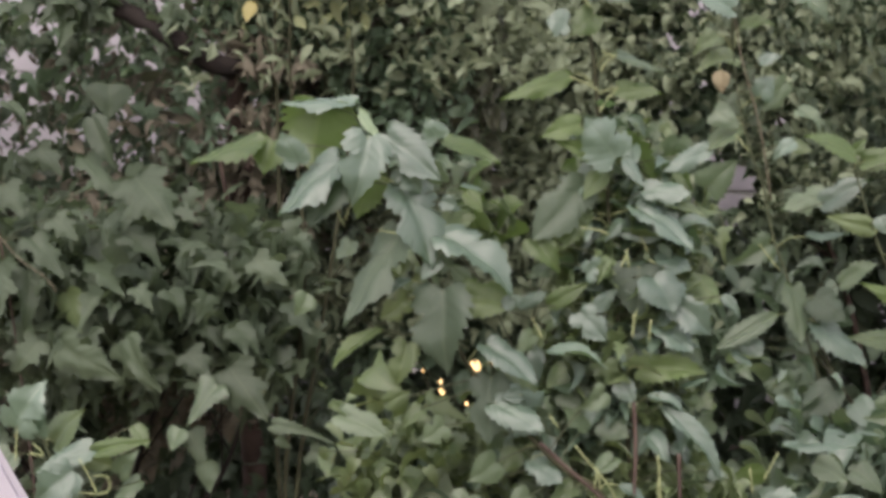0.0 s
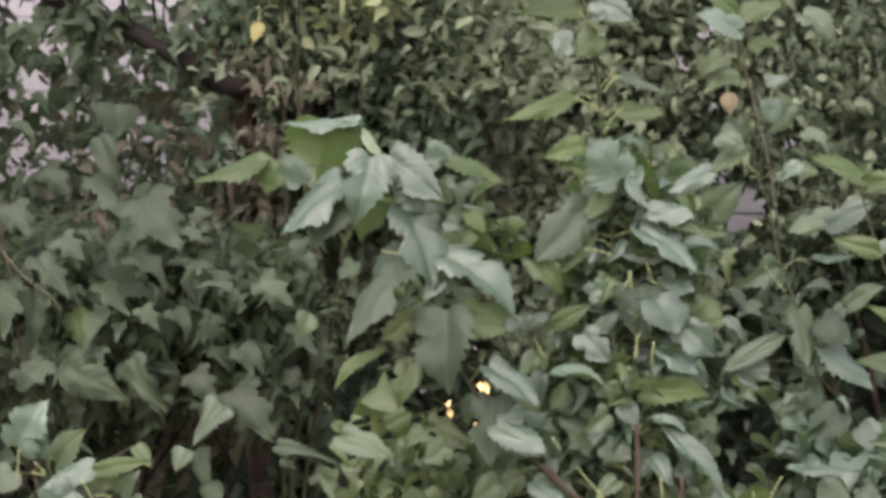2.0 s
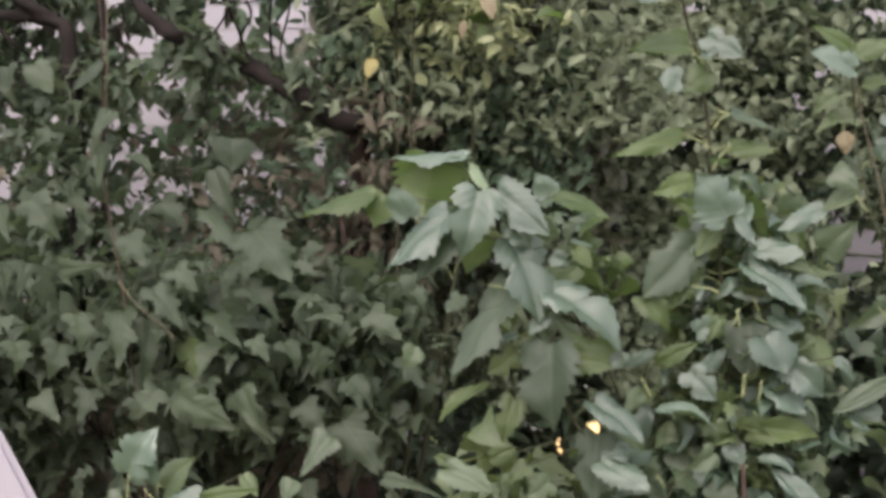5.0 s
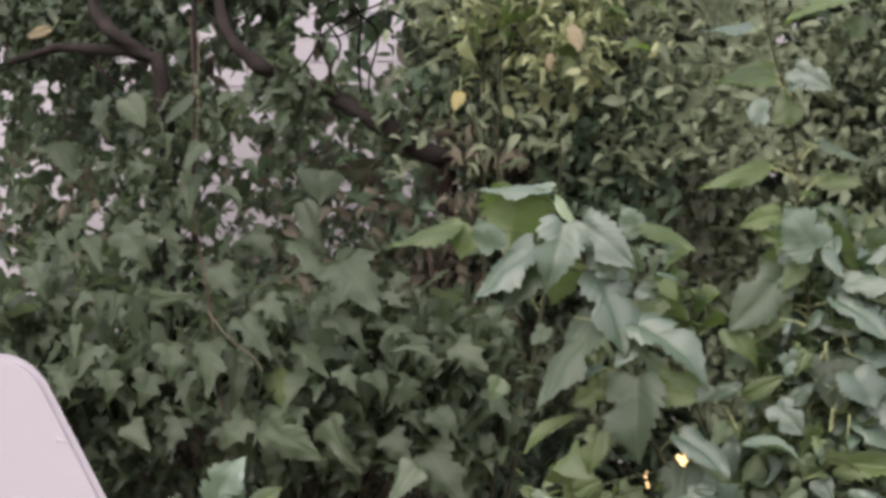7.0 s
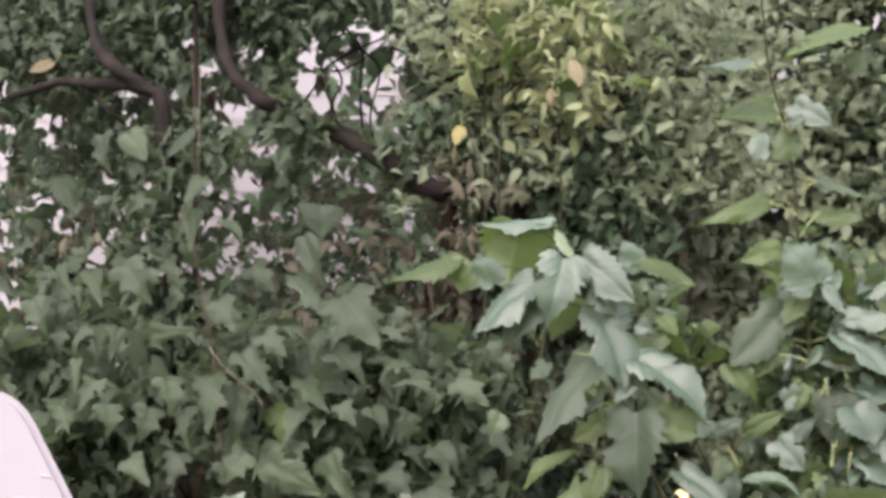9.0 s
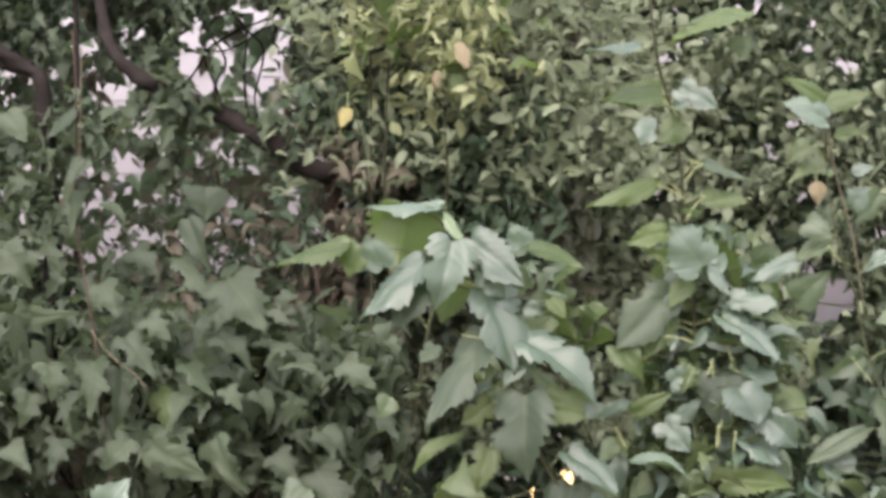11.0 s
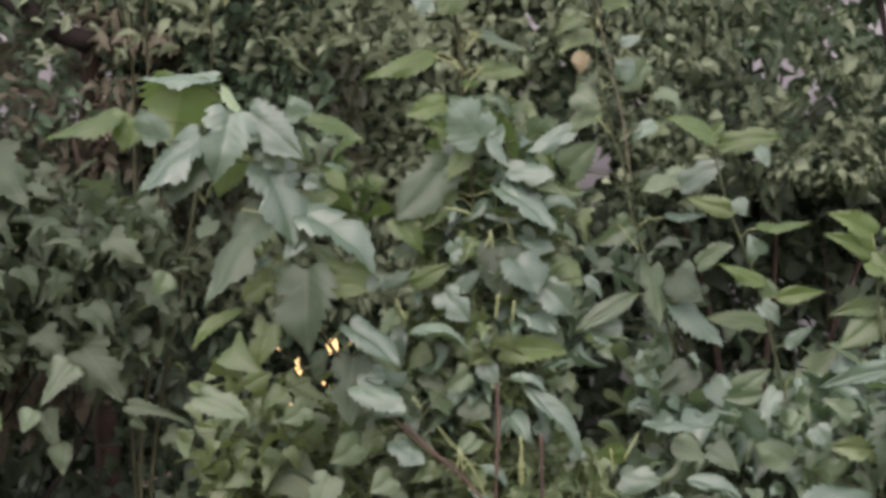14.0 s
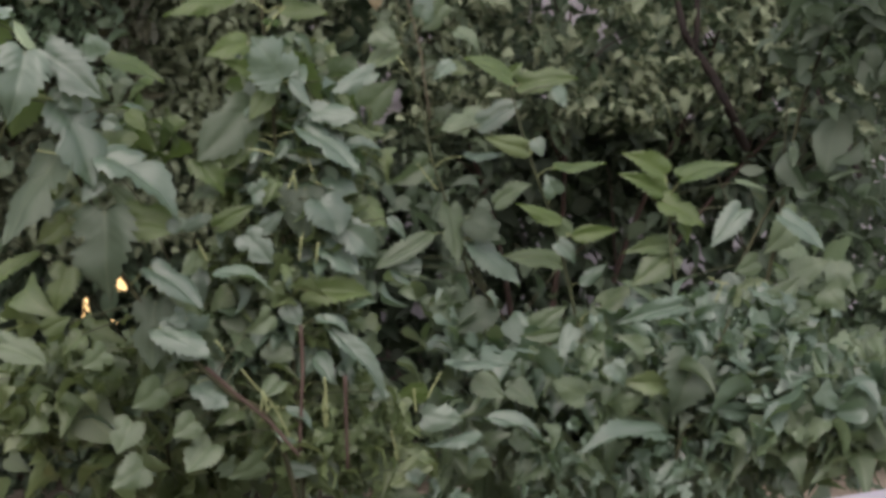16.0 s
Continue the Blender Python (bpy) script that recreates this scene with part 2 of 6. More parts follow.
MARGINS = {
    # half of a leaf's margin from its base to its tip: (share of the width, share of the length)
    "ovate": ((0.03, 0.0), (0.25, 0.03), (0.43, 0.14), (0.50, 0.30), (0.45, 0.48), (0.34, 0.64), (0.20, 0.80), (0.08, 0.92), (0.0, 1.0)),
    "cordate": ((0.03, 0.02), (0.20, -0.07), (0.38, -0.04), (0.48, 0.10), (0.50, 0.25), (0.48, 0.40), (0.40, 0.55), (0.28, 0.69), (0.15, 0.82), (0.05, 0.92), (0.0, 1.0)),
    "heart": ((0.03, 0.0), (0.22, -0.02), (0.41, 0.05), (0.50, 0.18), (0.47, 0.34), (0.38, 0.52), (0.25, 0.70), (0.11, 0.87), (0.0, 1.0)),
    "deep_lobed": ((0.03, 0.02), (0.20, -0.07), (0.38, -0.03), (0.49, 0.12), (0.47, 0.26), (0.33, 0.33), (0.28, 0.38), (0.44, 0.46), (0.46, 0.56), (0.35, 0.69), (0.19, 0.82), (0.06, 0.93), (0.0, 1.0)),
    "blunt_lobed": ((0.03, 0.02), (0.18, -0.05), (0.36, 0.0), (0.46, 0.14), (0.42, 0.28), (0.38, 0.34), (0.50, 0.46), (0.48, 0.60), (0.36, 0.74), (0.20, 0.86), (0.07, 0.94), (0.0, 1.0)),
    "narrow": ((0.03, 0.0), (0.20, 0.08), (0.40, 0.22), (0.50, 0.42), (0.47, 0.60), (0.33, 0.78), (0.14, 0.92), (0.0, 1.0)),
    "lobed": ((0.04, 0.02), (0.20, -0.06), (0.36, -0.04), (0.50, 0.12), (0.34, 0.20), (0.26, 0.30), (0.40, 0.46), (0.38, 0.54), (0.22, 0.58), (0.16, 0.70), (0.10, 0.85), (0.0, 1.0)),
    "shouldered": ((0.03, 0.03), (0.22, -0.06), (0.46, 0.02), (0.50, 0.19), (0.39, 0.38), (0.36, 0.52), (0.20, 0.72), (0.07, 0.90), (0.0, 1.0)),
    "hastate": ((0.04, 0.04), (0.25, -0.04), (0.50, 0.06), (0.42, 0.20), (0.30, 0.36), (0.22, 0.55), (0.14, 0.75), (0.06, 0.90), (0.0, 1.0)),
}
# leaves whose two halves differ: one sinus only
MITTENS = {"mitten": ("cordate", "deep_lobed"), "half_lobed": ("blunt_lobed", "cordate")}


def margin(kind, u):
    """A place on half a leaf's margin, u from 0 at the base to 1 at the tip: half width and length."""
    p = MARGINS[kind]
    k = min(max(u, 0.0), 1.0) * (len(p) - 1)
    i = min(int(k), len(p) - 2)
    t = k - i
    if kind in ("lobed", "hastate", "shouldered"):
        return [p[i][c] + (p[i + 1][c] - p[i][c]) * t for c in (0, 1)]
    q = [p[max(i - 1, 0)], p[i], p[i + 1], p[min(i + 2, len(p) - 1)]]
    out = []
    for c in (0, 1):
        e, f, g, h = (v[c] for v in q)
        out.append(0.5 * (2 * f + (g - e) * t + (2 * e - 5 * f + 4 * g - h) * t * t + (3 * f - e - 3 * g + h) * t ** 3))
    return [max(out[0], 0.0), out[1]]


def leaf_sheet(kind, rows, cols, fold, droop, ripple, teeth, seed):
    """Vertices, faces and UVs of a leaf of length 1 along +y and width 1 across x; its upper face looks to +z."""
    rnd = random.Random(seed)
    bend, twist = rnd.uniform(-0.09, 0.09), rnd.uniform(-0.3, 0.3)
    roll, wave = rnd.uniform(-0.25, 0.35), rnd.uniform(4.0, 8.0)
    halves = MITTENS.get(kind, (kind, kind))
    verts, uvs, faces = [], [], []
    width = 2 * cols + 1
    rib, tooth = 0.0, rnd.randrange(3)
    for i in range(rows + 1):
        u = i / rows
        edge = [margin(h, u) for h in halves]
        # the place on the midrib from which the vein to this stretch of margin starts
        rib = max(rib, min(1.0, 0.5 * sum(e[1] - 0.55 * e[0] for e in edge)))
        if i == rows:
            rib = 1.0
        saw = 0.0
        if cols > 2 and 0 < i < rows:
            saw = teeth * (((i + tooth) % 3) - 1.0) + rnd.uniform(-0.5, 0.5) * teeth
        elif 0 < i < rows:
            saw = rnd.uniform(-0.5, 0.5) * teeth
        for j in range(-cols, cols + 1):
            s = j / cols
            w, ly = edge[0 if j < 0 else 1]
            grow = 1.0 + (saw if abs(j) == cols else 0.0)
            x = s * w * grow
            y = rib + (ly + (0.35 * saw * w if abs(j) == cols else 0.0) - rib) * abs(s) ** 1.15
            a = abs(x)
            quilt = abs(math.sin(math.pi * 7.0 * (y - 0.62 * a))) - 0.62
            z = fold * a - 0.9 * (fold + roll) * a * a - droop * (y - 0.25) ** 2 + twist * x * y
            z += ripple * quilt * min(1.0, a * 9.0) * (1.0 - 0.35 * abs(s))
            z += 0.05 * math.sin(wave * y + 3 * s + seed) * abs(s) ** 2
            if cols > 1:
                z += 0.04 * noise.noise(Vector((x * 4.0, y * 4.0, seed * 2.3)))
            verts.append((x + bend * math.sin(math.pi * y), y, z))
            uvs.append((0.5 + x, y))
    for i in range(rows):
        for j in range(width - 1):
            k = i * width + j
            faces.append((k, k + 1, k + width + 1, k + width))
    return verts, faces, uvs


def sheet_mesh(name, sheet, material):
    verts, faces, uvs = sheet
    me = bpy.data.meshes.new(name)
    me.from_pydata(verts, [], faces)
    layer = me.uv_layers.new(name="UVMap")
    layer.data.foreach_set("uv", np.array([uvs[v] for f in faces for v in f], dtype=np.float32).ravel())
    me.polygons.foreach_set("use_smooth", np.ones(len(faces), dtype=bool))
    me.materials.append(material)
    return me


# upper face looks: to the viewer, to the sky, aslant to either side, down, away (underside seen)
FACE = {"F": (0.0, -1.0, 0.45), "U": (0.0, -0.42, 1.0), "L": (-0.5, -1.0, 0.6), "R": (0.45, -1.0, 0.7),
        "D": (-0.35, -1.0, -0.3), "B": (0.1, 1.0, 0.75)}
HERO = {}
# how far leaves of a kind are turned about their midrib
TURN = {"m": 0.8, "k": 0.8, "v": 0.85, "d": 0.35}


def hero_mesh(kind, shape, n):
    if (kind, shape, n) not in HERO:
        HERO[kind, shape, n] = sheet_mesh("leaf", leaf_sheet(shape, 36, 5, 0.05 + 0.12 * n if kind == "v" else 0.16 + 0.17 * n, 0.16 + 0.2 * n, 0.016 if kind in "gp" else 0.012, 0.095, 11 + n), LEAF[kind])
    return HERO[kind, shape, n]


leaf_rnd = random.Random(4)
stalk_rnd = random.Random(5)


def leaf_pose(base, tip, width, face, turn=0.0):
    base, tip = Vector(base), Vector(tip)
    along = tip - base
    y = along.normalized()
    n = Vector(face)
    n = (n - y * n.dot(y)).normalized()
    n = Matrix.Rotation(turn, 3, y) @ n
    x = y.cross(n)
    size = along.length
    m = Matrix((x * width, y * size, n * (0.5 * (width + size)))).transposed().to_4x4()
    m.translation = base
    return m


def stalk(plant, *points, material=PETIOLE, r=0.0015):
    """A leaf stalk or thin stem in plain view."""
    part("petiole" if r < 0.002 else "stem", tube(bmesh.new(), smooth_line(points, 4), r, 0.75 * r, 6), material, plant)


def leaf(plant, kind, face, base, tip, width, shape="narrow"):
    """One leaf of a plant, as a part of its own, and its stalk to the nearest lower place on the stem."""
    ob = new("leaf", hero_mesh(kind, shape, leaf_rnd.randrange(3)))
    ob.parent = plant
    ob.matrix_parent_inverse = Matrix.Translation(-plant.location)
    ob.matrix_basis = leaf_pose(base, tip, width, FACE[face], leaf_rnd.uniform(-1.0, 1.0) * (TURN.get(kind, 0.3) if face == "F" else 0.2))
    b = Vector(base)
    line = STEMS[plant.name]
    near = min(line, key=lambda q: (q - b).length + 0.6 * max(0.0, q.z - b.z + 0.02))
    reach = (near - b).length
    if reach < 0.16:
        mid = (near + b) / 2 + Vector((stalk_rnd.uniform(-0.006, 0.006), stalk_rnd.uniform(-0.006, 0.006), stalk_rnd.uniform(-0.004, 0.012)))
        tube_bm = tube(bmesh.new(), smooth_line([near, mid, b + (Vector(tip) - b) * 0.03], 3), 0.0012, 0.0009, 5)
        if reach < 0.06:
            own = part("petiole", tube_bm, PETIOLE, ob)
            own.matrix_parent_inverse = ob.matrix_basis.inverted()
        else:
            part("side_shoot", tube_bm, GREEN_STEM, plant)
    return ob


STEMS = {}


def shoot(name, label, category, points, r0, r1, material):
    """A shoot: an Empty at its foot and its smooth stem."""
    points = [Vector(p) + 0.005 * noise.noise_vector(Vector(p) * 9) for p in points]
    line = smooth_line(points, 6)
    root = new(name)
    lean = line[0] - line[4]
    foot = Vector((line[0].x + 2.0 * lean.x, line[0].y + 0.05, 0.0))
    root.location = foot
    tagged(root, label, category, "mulberry shoots")
    full = smooth_line([foot, foot.lerp(line[0], 0.55) + Vector((0.3 * lean.x, 0, 0))] + [Vector(p) for p in points], 6)
    part("stem", tube(bmesh.new(), full, r0, r1, 7, 0.15), material, root)
    STEMS[root.name] = line
    return root


# ---------------------------------------------------------------- ground and house
gm = bmesh.new()
bmesh.ops.create_grid(gm, x_segments=80, y_segments=80, size=1.0)
for v in gm.verts:
    r = v.co.length
    v.co *= 6 + 400 * r ** 4
    v.co.z = 0.03 * noise.noise(v.co * 0.9) if v.co.length < 30 else 0.0
ground = part("ground", gm, SOIL, None)
tagged(ground, "bare brown soil with leaf litter, lightened to bounce light into the shrubs", "ground", kind="structure")

WALL_Y = 6.6
wb = bmesh.new()
block(wb, (-7.0, WALL_Y, 0.28), (7.0, WALL_Y + 0.2, 3.3))
wall = part("wall_north", wb, PAINT, None)
tagged(wall, "pale painted clapboard house wall behind the hedge", "wall", kind="structure")
board_bm = bmesh.new()
# one clapboard: thicker at its lower edge, lapping over the board below
prof = [(0.0, -0.015), (0.0, -0.004), (0.105, -0.004), (0.105, -0.010)]
ends = [[board_bm.verts.new((x, y, z)) for z, y in prof] for x in (-7.0, 7.0)]
for k in range(4):
    board_bm.faces.new((ends[0][k], ends[0][(k + 1) % 4], ends[1][(k + 1) % 4], ends[1][k]))
board_bm.faces.new(ends[0])
board_bm.faces.new(ends[1][::-1])
bmesh.ops.recalc_face_normals(board_bm, faces=board_bm.faces)
board = part("clapboard", board_bm, PAINT, wall)
board.location = (0, WALL_Y, 0.28)
for i in range(1, 30):
    b2 = new("clapboard", board.data)
    b2.parent = wall
    b2.location = (0, WALL_Y, 0.28 + 0.1 * i)
fb = bmesh.new()
block(fb, (-7.02, WALL_Y - 0.03, -0.05), (7.02, WALL_Y + 0.22, 0.276), 0.01)
tagged(part("foundation", fb, FOOTING, None), "foundation under the house wall, coloured dark brown for the shaded gap", "foundation", kind="structure")

# low lit window in the wall
win = new("window_1")
win.location = (0.1, WALL_Y - 0.03, 0.42)
tagged(win, "small low window glowing warm yellow behind the leaves", "window", kind="structure")
WW, WH = 0.36, 0.42
wx, wy, wz = win.location
for lo, hi in (((-WW / 2 - 0.05, -0.03, -WH / 2 - 0.05), (WW / 2 + 0.05, 0.03, -WH / 2)), ((-WW / 2 - 0.05, -0.03, WH / 2), (WW / 2 + 0.05, 0.03, WH / 2 + 0.05)),
               ((-WW / 2 - 0.05, -0.03, -WH / 2), (-WW / 2, 0.03, WH / 2)), ((WW / 2, -0.03, -WH / 2), (WW / 2 + 0.05, 0.03, WH / 2))):
    fbm = block(bmesh.new(), [a + b for a, b in zip(lo, win.location)], [a + b for a, b in zip(hi, win.location)], 0.004)
    part("window_frame", fbm, FRAME, win)
pbm = block(bmesh.new(), (wx - WW / 2, wy - 0.012, wz - WH / 2), (wx + WW / 2, wy - 0.004, wz + WH / 2))
part("pane", pbm, LIT, win, "warm lit pane")

# ---------------------------------------------------------------- shoots in front
shoot_a = shoot("mulberry_shoot", "leaning mulberry shoot with broad glossy green leaves", "shrub", [(0.241, 2.330, 0.578), (0.169, 2.330, 0.639), (0.130, 2.330, 0.679), (0.083, 2.330, 0.733), (0.035, 2.330, 0.791), (-0.005, 2.330, 0.887), (-0.044, 2.330, 0.967), (-0.074, 2.330, 1.055), (-0.094, 2.330, 1.103)], 0.0048, 0.002, STEM)
leaf(shoot_a, "g", "U", (-0.118, 2.340, 1.160), (-0.225, 2.313, 1.160), 0.042, "blunt_lobed")
leaf(shoot_a, "l", "B", (-0.163, 2.332, 1.158), (-0.182, 2.360, 1.065), 0.102, "cordate")
leaf(shoot_a, "p", "U", (-0.113, 2.295, 1.149), (-0.083, 2.282, 1.105), 0.026, "narrow")
leaf(shoot_a, "l", "U", (-0.245, 2.334, 1.109), (-0.350, 2.306, 1.078), 0.067, "ovate")
leaf(shoot_a, "l", "F", (-0.235, 2.335, 1.108), (-0.251, 2.320, 1.059), 0.056, "cordate")
leaf(shoot_a, "g", "F", (-0.195, 2.283, 1.070), (-0.218, 2.267, 1.116), 0.041, "half_lobed")
leaf(shoot_a, "g", "F", (-0.099, 2.281, 1.109), (-0.121, 2.252, 1.018), 0.069, "mitten")
leaf(shoot_a, "g", "L", (-0.138, 2.290, 1.079), (-0.225, 2.254, 1.002), 0.068, "half_lobed")
leaf(shoot_a, "d", "L", (-0.134, 2.299, 1.056), (-0.187, 2.272, 0.984), 0.061, "cordate")
leaf(shoot_a, "l", "B", (-0.099, 2.350, 1.062), (-0.120, 2.371, 0.994), 0.062, "cordate")
leaf(shoot_a, "g", "F", (-0.076, 2.299, 1.110), (0.003, 2.269, 1.047), 0.060, "mitten")
leaf(shoot_a, "g", "F", (-0.002, 2.296, 1.104), (-0.020, 2.284, 1.136), 0.040, "shouldered")
leaf(shoot_a, "l", "U", (0.003, 2.344, 1.105), (0.086, 2.323, 1.082), 0.063, "ovate")
leaf(shoot_a, "g", "F", (-0.056, 2.305, 1.064), (-0.028, 2.293, 1.031), 0.042, "mitten")
leaf(shoot_a, "g", "F", (-0.049, 2.315, 1.040), (-0.007, 2.279, 0.929), 0.079, "deep_lobed")
leaf(shoot_a, "g", "R", (0.004, 2.301, 0.969), (0.110, 2.262, 0.903), 0.072, "deep_lobed")
leaf(shoot_a, "l", "F", (0.035, 2.340, 1.033), (0.060, 2.328, 1.004), 0.026, "ovate")
leaf(shoot_a, "l", "F", (-0.000, 2.337, 0.987), (0.052, 2.321, 0.996), 0.041, "half_lobed")
leaf(shoot_a, "g", "U", (0.026, 2.283, 1.039), (0.059, 2.274, 1.034), 0.030, "narrow")
leaf(shoot_a, "g", "F", (-0.000, 2.310, 1.018), (0.027, 2.302, 1.007), 0.025, "ovate")
leaf(shoot_a, "d", "L", (-0.055, 2.314, 0.977), (-0.138, 2.266, 0.849), 0.073, "deep_lobed")
leaf(shoot_a, "d", "D", (0.002, 2.302, 0.897), (-0.006, 2.278, 0.782), 0.090, "mitten")
leaf(shoot_a, "l", "F", (0.027, 2.311, 0.887), (0.104, 2.287, 0.871), 0.057, "half_lobed")
leaf(shoot_a, "l", "U", (-0.082, 2.345, 0.839), (-0.160, 2.322, 0.799), 0.027, "narrow")
leaf(shoot_a, "g", "R", (0.062, 2.304, 0.819), (0.135, 2.276, 0.766), 0.049, "half_lobed")
leaf(shoot_a, "d", "D", (0.069, 2.327, 0.772), (0.060, 2.307, 0.675), 0.059, "deep_lobed")
leaf(shoot_a, "g", "F", (0.072, 2.309, 0.736), (0.143, 2.283, 0.697), 0.047, "half_lobed")
leaf(shoot_a, "k", "F", (0.079, 2.346, 0.791), (0.133, 2.325, 0.751), 0.042, "shouldered")
leaf(shoot_a, "g", "F", (0.112, 2.312, 0.745), (0.083, 2.303, 0.747), 0.024, "ovate")
leaf(shoot_a, "m", "F", (-0.146, 2.338, 0.720), (-0.076, 2.315, 0.690), 0.043, "half_lobed")
leaf(shoot_a, "l", "F", (-0.160, 2.347, 0.735), (-0.120, 2.334, 0.714), 0.018, "ovate")
leaf(shoot_a, "k", "F", (-0.047, 2.334, 0.883), (-0.086, 2.319, 0.852), 0.039, "deep_lobed")
leaf(shoot_a, "k", "D", (-0.049, 2.350, 0.820), (-0.067, 2.337, 0.757), 0.042, "mitten")
leaf(shoot_a, "k", "F", (-0.084, 2.340, 0.732), (-0.044, 2.327, 0.750), 0.028, "ovate")
leaf(shoot_a, "k", "F", (-0.029, 2.361, 0.724), (-0.060, 2.349, 0.701), 0.031, "shouldered")
leaf(shoot_a, "m", "F", (0.003, 2.337, 0.703), (-0.028, 2.325, 0.680), 0.040, "deep_lobed")
leaf(shoot_a, "g", "F", (-0.006, 2.303, 0.937), (-0.029, 2.292, 0.909), 0.031, "shouldered")
leaf(shoot_a, "m", "F", (0.039, 2.341, 0.901), (0.011, 2.329, 0.933), 0.028, "ovate")
leaf(shoot_a, "g", "F", (0.085, 2.296, 0.871), (0.113, 2.287, 0.885), 0.023, "ovate")
leaf(shoot_a, "m", "F", (-0.127, 2.356, 0.964), (-0.149, 2.346, 0.938), 0.039, "mitten")
leaf(shoot_a, "m", "F", (-0.191, 2.354, 0.891), (-0.205, 2.344, 0.859), 0.036, "ovate")
leaf(shoot_a, "g", "U", (-0.041, 2.320, 0.909), (-0.073, 2.311, 0.899), 0.028, "narrow")
leaf(shoot_a, "m", "F", (0.130, 2.348, 0.830), (0.106, 2.338, 0.806), 0.029, "half_lobed")
leaf(shoot_a, "g", "F", (0.092, 2.339, 0.720), (0.139, 2.321, 0.689), 0.042, "deep_lobed")
leaf(shoot_a, "g", "F", (0.124, 2.336, 0.653), (0.169, 2.319, 0.621), 0.044, "blunt_lobed")
leaf(shoot_a, "m", "F", (0.232, 2.344, 0.748), (0.193, 2.330, 0.720), 0.039, "shouldered")
leaf(shoot_a, "m", "F", (0.149, 2.366, 0.564), (0.108, 2.349, 0.528), 0.053, "mitten")
leaf(shoot_a, "m", "F", (0.220, 2.351, 0.540), (0.170, 2.334, 0.515), 0.048, "shouldered")
leaf(shoot_a, "m", "F", (0.124, 2.343, 0.601), (0.091, 2.331, 0.580), 0.041, "cordate")
leaf(shoot_a, "k", "F", (0.188, 2.354, 0.613), (0.147, 2.340, 0.593), 0.036, "shouldered")
leaf(shoot_a, "m", "F", (0.245, 2.356, 0.652), (0.212, 2.344, 0.630), 0.036, "cordate")
leaf(shoot_a, "g", "U", (0.244, 2.306, 0.620), (0.286, 2.293, 0.597), 0.025, "narrow")
leaf(shoot_a, "g", "U", (0.228, 2.312, 0.585), (0.264, 2.302, 0.570), 0.017, "narrow")
leaf(shoot_a, "m", "F", (0.207, 2.371, 0.691), (0.174, 2.357, 0.726), 0.037, "half_lobed")
leaf(shoot_a, "m", "F", (0.077, 2.342, 0.650), (0.037, 2.326, 0.622), 0.050, "cordate")
leaf(shoot_a, "m", "F", (0.038, 2.365, 0.600), (0.014, 2.348, 0.556), 0.046, "mitten")
leaf(shoot_a, "k", "F", (0.110, 2.365, 0.662), (0.077, 2.352, 0.633), 0.036, "ovate")
leaf(shoot_a, "m", "F", (0.053, 2.353, 0.538), (0.005, 2.336, 0.511), 0.054, "shouldered")
stalk(shoot_a, (-0.178, 2.300, 1.060), (-0.196, 2.300, 1.079))
stalk(shoot_a, (-0.152, 2.300, 1.024), (-0.144, 2.300, 1.004), (-0.134, 2.300, 0.985))
stalk(shoot_a, (-0.123, 2.300, 1.020), (-0.129, 2.300, 1.005), (-0.133, 2.300, 0.993))
stalk(shoot_a, (-0.065, 2.300, 1.045), (-0.077, 2.300, 1.051), (-0.093, 2.300, 1.058))
stalk(shoot_a, (-0.052, 2.300, 0.972), (-0.067, 2.300, 0.975), (-0.086, 2.300, 0.978))
stalk(shoot_a, (0.151, 2.320, 0.716), (0.164, 2.320, 0.697))
stalk(shoot_a, (0.213, 2.320, 0.613), (0.217, 2.320, 0.643))
stalk(shoot_a, (0.256, 2.320, 0.568), (0.233, 2.320, 0.617), (0.205, 2.320, 0.650), (0.186, 2.320, 0.674))
stalk(shoot_a, (0.134, 2.270, 0.684), (0.175, 2.270, 0.645), (0.221, 2.270, 0.604), (0.260, 2.270, 0.557), material=BARK, r=0.003)

shoot_b = shoot("mulberry_shoot", "upright mulberry shoot with dense glossy leaves", "shrub", [(0.280, 2.400, 0.522), (0.274, 2.400, 0.586), (0.267, 2.400, 0.719), (0.257, 2.400, 0.826), (0.248, 2.400, 0.957), (0.240, 2.400, 1.064), (0.230, 2.400, 1.146), (0.227, 2.400, 1.220), (0.224, 2.400, 1.238), (0.211, 2.400, 1.304), (0.193, 2.400, 1.371), (0.182, 2.400, 1.438), (0.178, 2.400, 1.505)], 0.0042, 0.0017, STEM)
leaf(shoot_b, "l", "U", (0.201, 2.405, 1.329), (0.116, 2.384, 1.331), 0.079, "ovate")
leaf(shoot_b, "g", "F", (0.220, 2.360, 1.336), (0.273, 2.341, 1.304), 0.040, "deep_lobed")
leaf(shoot_b, "k", "F", (0.216, 2.430, 1.331), (0.219, 2.423, 1.305), 0.016, "ovate")
leaf(shoot_b, "g", "F", (0.184, 2.352, 1.272), (0.151, 2.342, 1.276), 0.045, "half_lobed")
leaf(shoot_b, "l", "F", (0.223, 2.373, 1.288), (0.188, 2.359, 1.255), 0.044, "cordate")
leaf(shoot_b, "m", "F", (0.257, 2.401, 1.233), (0.324, 2.379, 1.206), 0.046, "shouldered")
leaf(shoot_b, "l", "F", (0.259, 2.408, 1.184), (0.322, 2.388, 1.174), 0.033, "half_lobed")
leaf(shoot_b, "l", "F", (0.193, 2.409, 1.202), (0.087, 2.376, 1.167), 0.036, "ovate")
